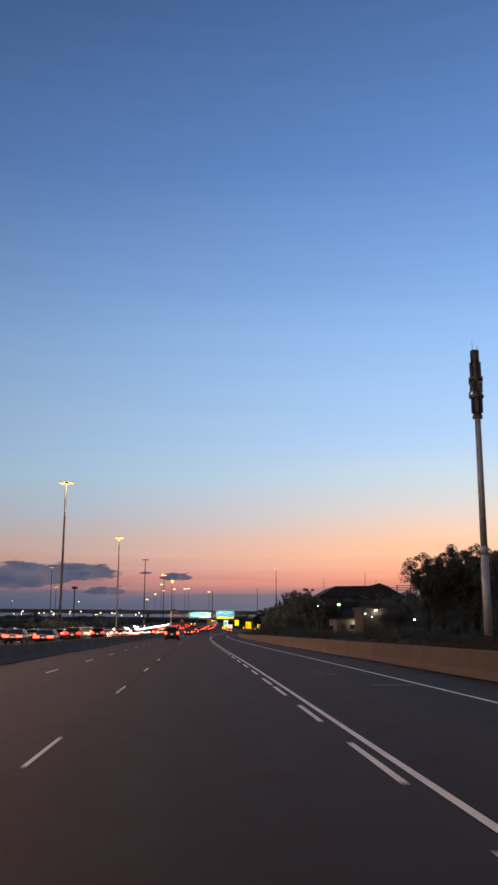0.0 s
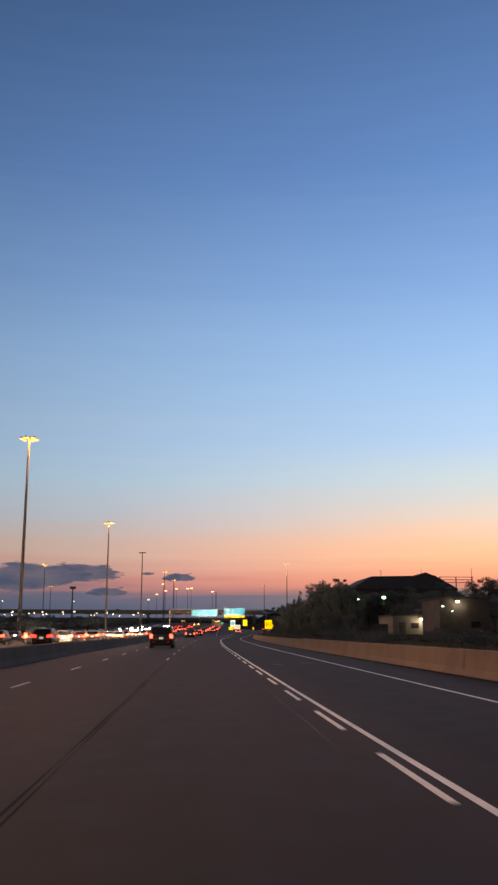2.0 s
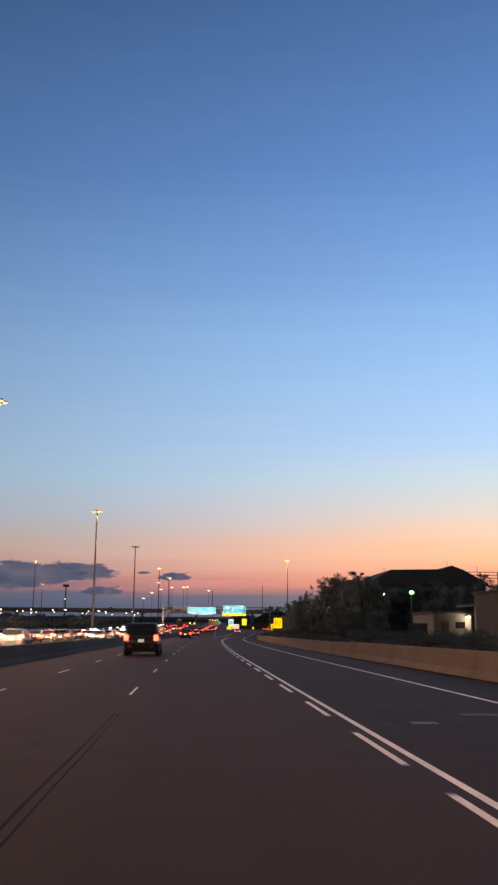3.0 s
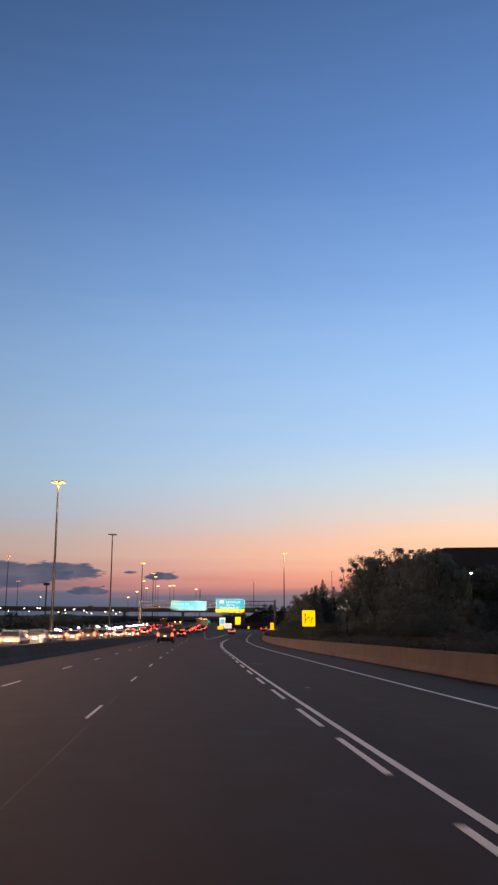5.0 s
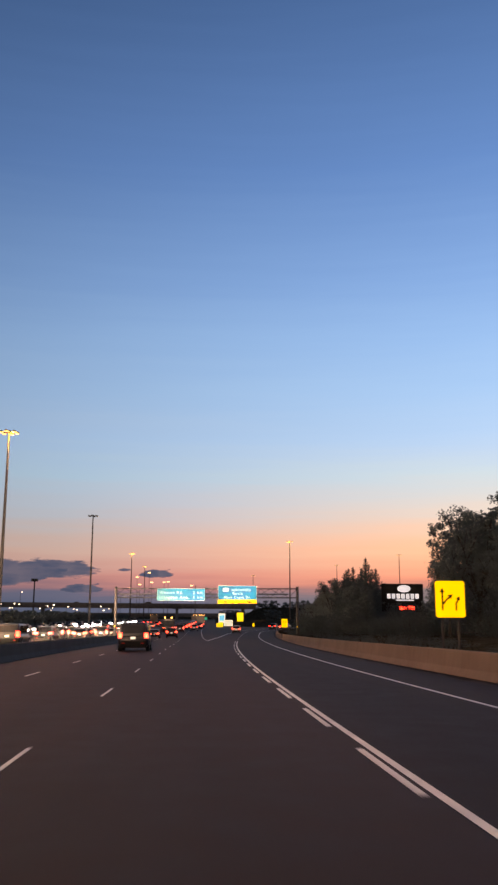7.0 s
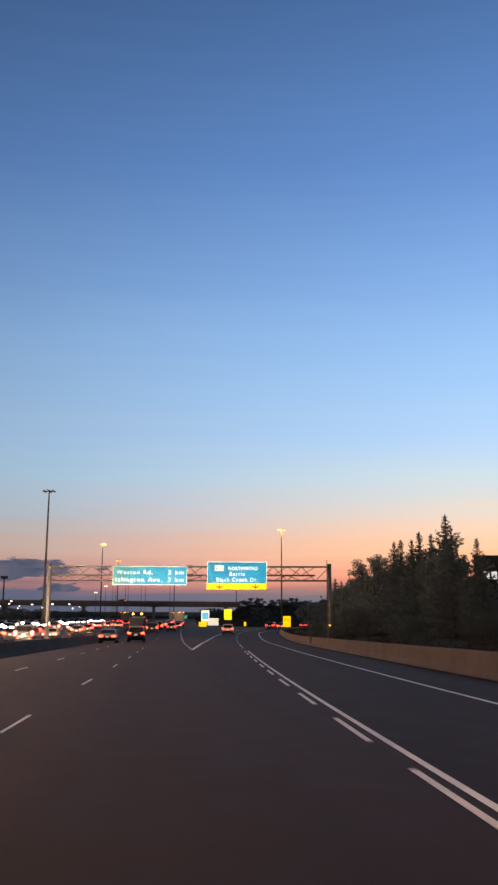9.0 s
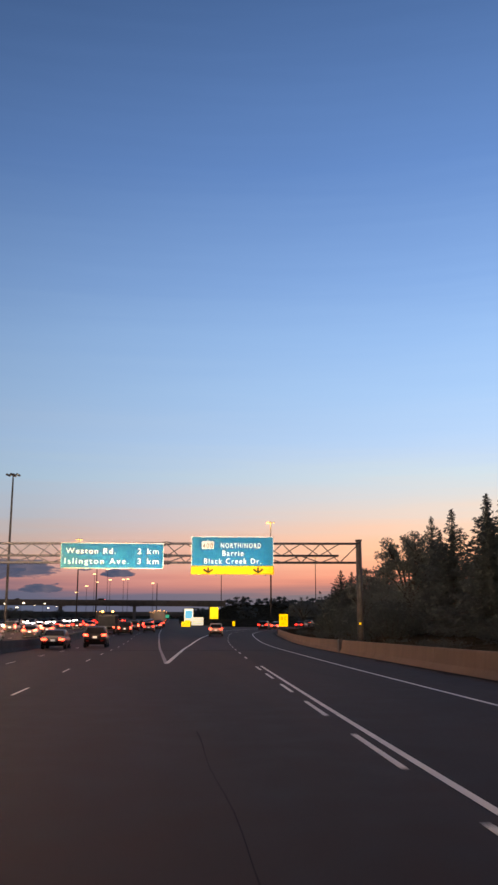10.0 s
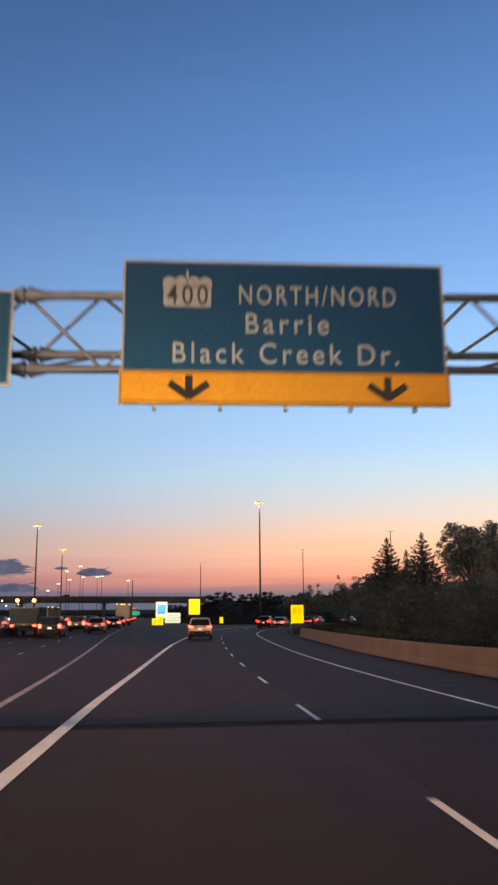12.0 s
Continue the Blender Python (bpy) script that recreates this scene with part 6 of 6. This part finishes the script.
# stands in for the yard building's low annex wall
def fence(x0, x1, y, h):
    t = thing("board_fence", "low dark annex wall in panels beside the yard building", "fence", pose(0, 0, 0))
    n = int((x1 - x0) / 1.2)
    for k in range(n):
        bm = bmesh.new()
        box(bm, (x0 + 1.2 * k + 0.6, y, 0.8 + h / 2), (1.17, 0.05, h), None, 0.01)
        part("panel", bm, M_DARKWALL, t)


fence(26.2, 29.1, 184.8, 1.7)


def yard_lamp(x, y, z, mat, label, energy=0, color=(1, 1, 1), r=0.22):
    b = base_at(x, y)
    t = thing("yard_lamp", label, "lamp", pose(x, y, b), "yard lamps")
    bm = bmesh.new()
    tube(bm, (0, 0, -0.3), (0, 0, z - b), 0.09, 0.06, 8)
    tube(bm, (0, 0, z - b), (0, -0.5, z - b + 0.05), 0.05, n=8)
    part("pole", bm, M_POLE, t)
    bm = bmesh.new()
    bmesh.ops.create_uvsphere(bm, u_segments=12, v_segments=8, radius=r, matrix=Matrix.Translation((0, -0.55, z - b)) @ Matrix.Diagonal((1.2, 1, 0.8, 1)))
    part("lens", bm, mat, t, "glowing lens", True)
    if energy:
        la = new("yard_light", bpy.data.lights.new("yard_light", "POINT"))
        la.data.energy, la.data.color, la.data.shadow_soft_size = energy, color, 0.3
        la.location = (x, y - 1.1, z)


yard_lamp(35.5, 221, 7.8, M_GREENLAMP, "yard lamp with a greenish-white glow on a slim pole", 300, (0.7, 1.0, 0.6), 0.34)
for x, y, z in ((36.2, 184.3, 3.4), (29.3, 213.5, 7.2), (29.6, 120.6, 2.95)):
    yard_lamp(x, y, z, M_COOL, "small cool-white yard lamp showing between the trees", 0, r=0.09)


# ---- roadside billboard with a red display ----
def billboard():
    t = thing("billboard", "black billboard with pale shapes above a red display", "billboard", pose(33.3, 300.5, 0))
    bm = bmesh.new()
    box(bm, (0, 0.2, 5.9), (6.0, 0.3, 3.9), None, 0.03)
    part("board", bm, M_INK, t, "matt black board")
    bm = bmesh.new()
    bmesh.ops.create_uvsphere(bm, u_segments=20, v_segments=10, radius=1, matrix=Matrix.Translation((0.2, 0.02, 7.15)) @ Matrix.Diagonal((0.95, 0.05, 0.5, 1)))
    part("oval_emblem", bm, M_LOGO, t, "pale backlit oval", True)
    for k in range(7):
        bm = bmesh.new()
        box(bm, (-2.0 + 0.68 * k, 0.03, 6.10), (0.48, 0.05, 0.66), None, 0.02)
        part("writing_bar", bm, M_LOGO, t, "pale backlit bar")
    bm = bmesh.new()
    box(bm, (0.3, 0.03, 5.55), (2.6, 0.05, 0.16), None, 0.01)
    part("writing_bar", bm, M_LOGO, t, "pale backlit bar")
    for k in range(2):
        bm = bmesh.new()
        box(bm, (0.0 + 1.2 * k, 0.02, 4.45), (0.95, 0.06, 0.46), None, 0.05)
        part("display", bm, M_REDLED, t, "glowing red display")
    for sx in (-1.8, 1.8):
        bm = bmesh.new()
        box(bm, (sx, 0.45, 3.0), (0.25, 0.25, 7.4), None, 0.02)
        part("post", bm, M_STEEL, t)


billboard()


def utility_pole(x, y, top):
    b = base_at(x, y)
    t = thing("utility_pole", "dark wooden utility pole with a crossarm above the trees", "utility pole", pose(x, y, b), "utility poles")
    bm = bmesh.new()
    tube(bm, (0, 0, -0.5), (0, 0, top - b), 0.17, 0.11, 9)
    part("pole", bm, M_BARK, t)
    bm = bmesh.new()
    box(bm, (0, 0.1, top - b - 0.6), (2.4, 0.12, 0.14), None, 0.02)
    arm = part("crossarm", bm, M_BARK, t)
    for k in (-1, 0, 1):
        bm = bmesh.new()
        tube(bm, (k, 0.1, top - b - 0.53), (k, 0.1, top - b - 0.33), 0.05, 0.03, 8)
        part("insulator", bm, M_TOWER, arm)


for x, y, top in ((48.7, 400, 11.3), (42, 420, 8.7)):
    utility_pole(x, y, top)


# ---- far street lamps, a slim mast and traffic-sign lights near the overpasses ----
def far_lamp(x, y, h):
    t = thing("street_lamp", "small far street lamp glowing warm on a slim pole", "street lamp", pose(x, y, rise(y)), "far street lamps")
    bm = bmesh.new()
    tube(bm, (0, 0, 0), (0, 0, h), 0.14, 0.08, 6)
    tube(bm, (0, 0, h), (0.9, -0.3, h + 0.15), 0.06, n=6)
    part("pole", bm, M_POLE, t)
    bm = bmesh.new()
    bmesh.ops.create_uvsphere(bm, u_segments=8, v_segments=6, radius=0.30, matrix=Matrix.Translation((1.0, -0.35, h + 0.05)) @ Matrix.Diagonal((1.3, 1, 0.6, 1)))
    part("lens", bm, M_FARLAMP, t, "glowing lens", True)
    return t


random.seed(8)
fl = far_lamp(-130, 690, 9)
for k in range(46):
    y = random.uniform(560, 890)
    x = random.uniform(-260, 40) * (y / 800)
    if -24 < x - left_x(y) < 5 or -45 < x - left_x(y) < -24:
        x -= 70
    if x > left_x(y) - 24:
        x -= 110
    m = pose(x, y, rise(y) - random.uniform(0, 3))
    copy_thing(fl, m)
for x, y in ((-150, 748), (-96, 748), (-180, 868), (-120, 868)):
    copy_thing(fl, pose(x, y, 15.0 if y < 800 else 10.5))
for k, (x, y) in enumerate(((-62, 752), (-17, 753))):
    copy_thing(PROTO[6 if k % 2 else 2], pose(x, y, 16.7, 0, 0, 90))


# ---- a far communications mast with a broad head, and a slim one ----
def far_mast(x, y, top, radius, head):
    t = thing("communications_mast", "far dark communications mast on the horizon", "mast", pose(x, y, 8.0), "far masts")
    h = top - 8.0
    bm = bmesh.new()
    tube(bm, (0, 0, -1), (0, 0, h), radius, radius * 0.7, 10)
    part("pole", bm, M_POLE, t)
    if head:
        bm = bmesh.new()
        tube(bm, (0, 0, h - 0.6), (0, 0, h - 0.2), head, head, 16)
        part("platform", bm, M_POLE, t)
        for k in range(9):
            a = 2 * math.pi * k / 9
            bm = bmesh.new()
            box(bm, (head * math.cos(a), head * math.sin(a), h - 1.4), (0.6, 1.2, 3.2), Euler((0, 0, a)).to_matrix(), 0.05)
            part("antenna_panel", bm, M_DARKBOX, t)


far_mast(-164, 1240, 59, 1.0, 3.6)
far_mast(27.4, 1400, 60, 0.7, 0)


# ---- steel frame of a large sign behind the hall ----
def steel_frame(x0, x1, y, z):
    t = thing("steel_frame", "dark open steel frame standing behind the hall roof", "steel frame", pose(0, 0, 0))
    for k, dz in enumerate((0.0, -0.75, -1.5)):
        bm = bmesh.new()
        box(bm, ((x0 + x1) / 2 - 0.9 * (k > 0), y, z + dz), (x1 - x0 + 1.8 * (k > 0), 0.18, 0.16), None, 0.01)
        part("beam", bm, M_POLE, t)
    for px_ in (x0 + 0.4, (x0 + x1) / 2, x1 - 0.4):
        bm = bmesh.new()
        box(bm, (px_, y + 0.2, z / 2), (0.24, 0.24, z - 0.05), None, 0.02)
        part("post", bm, M_POLE, t)


steel_frame(68.0, 78.0, 300, 16.6)
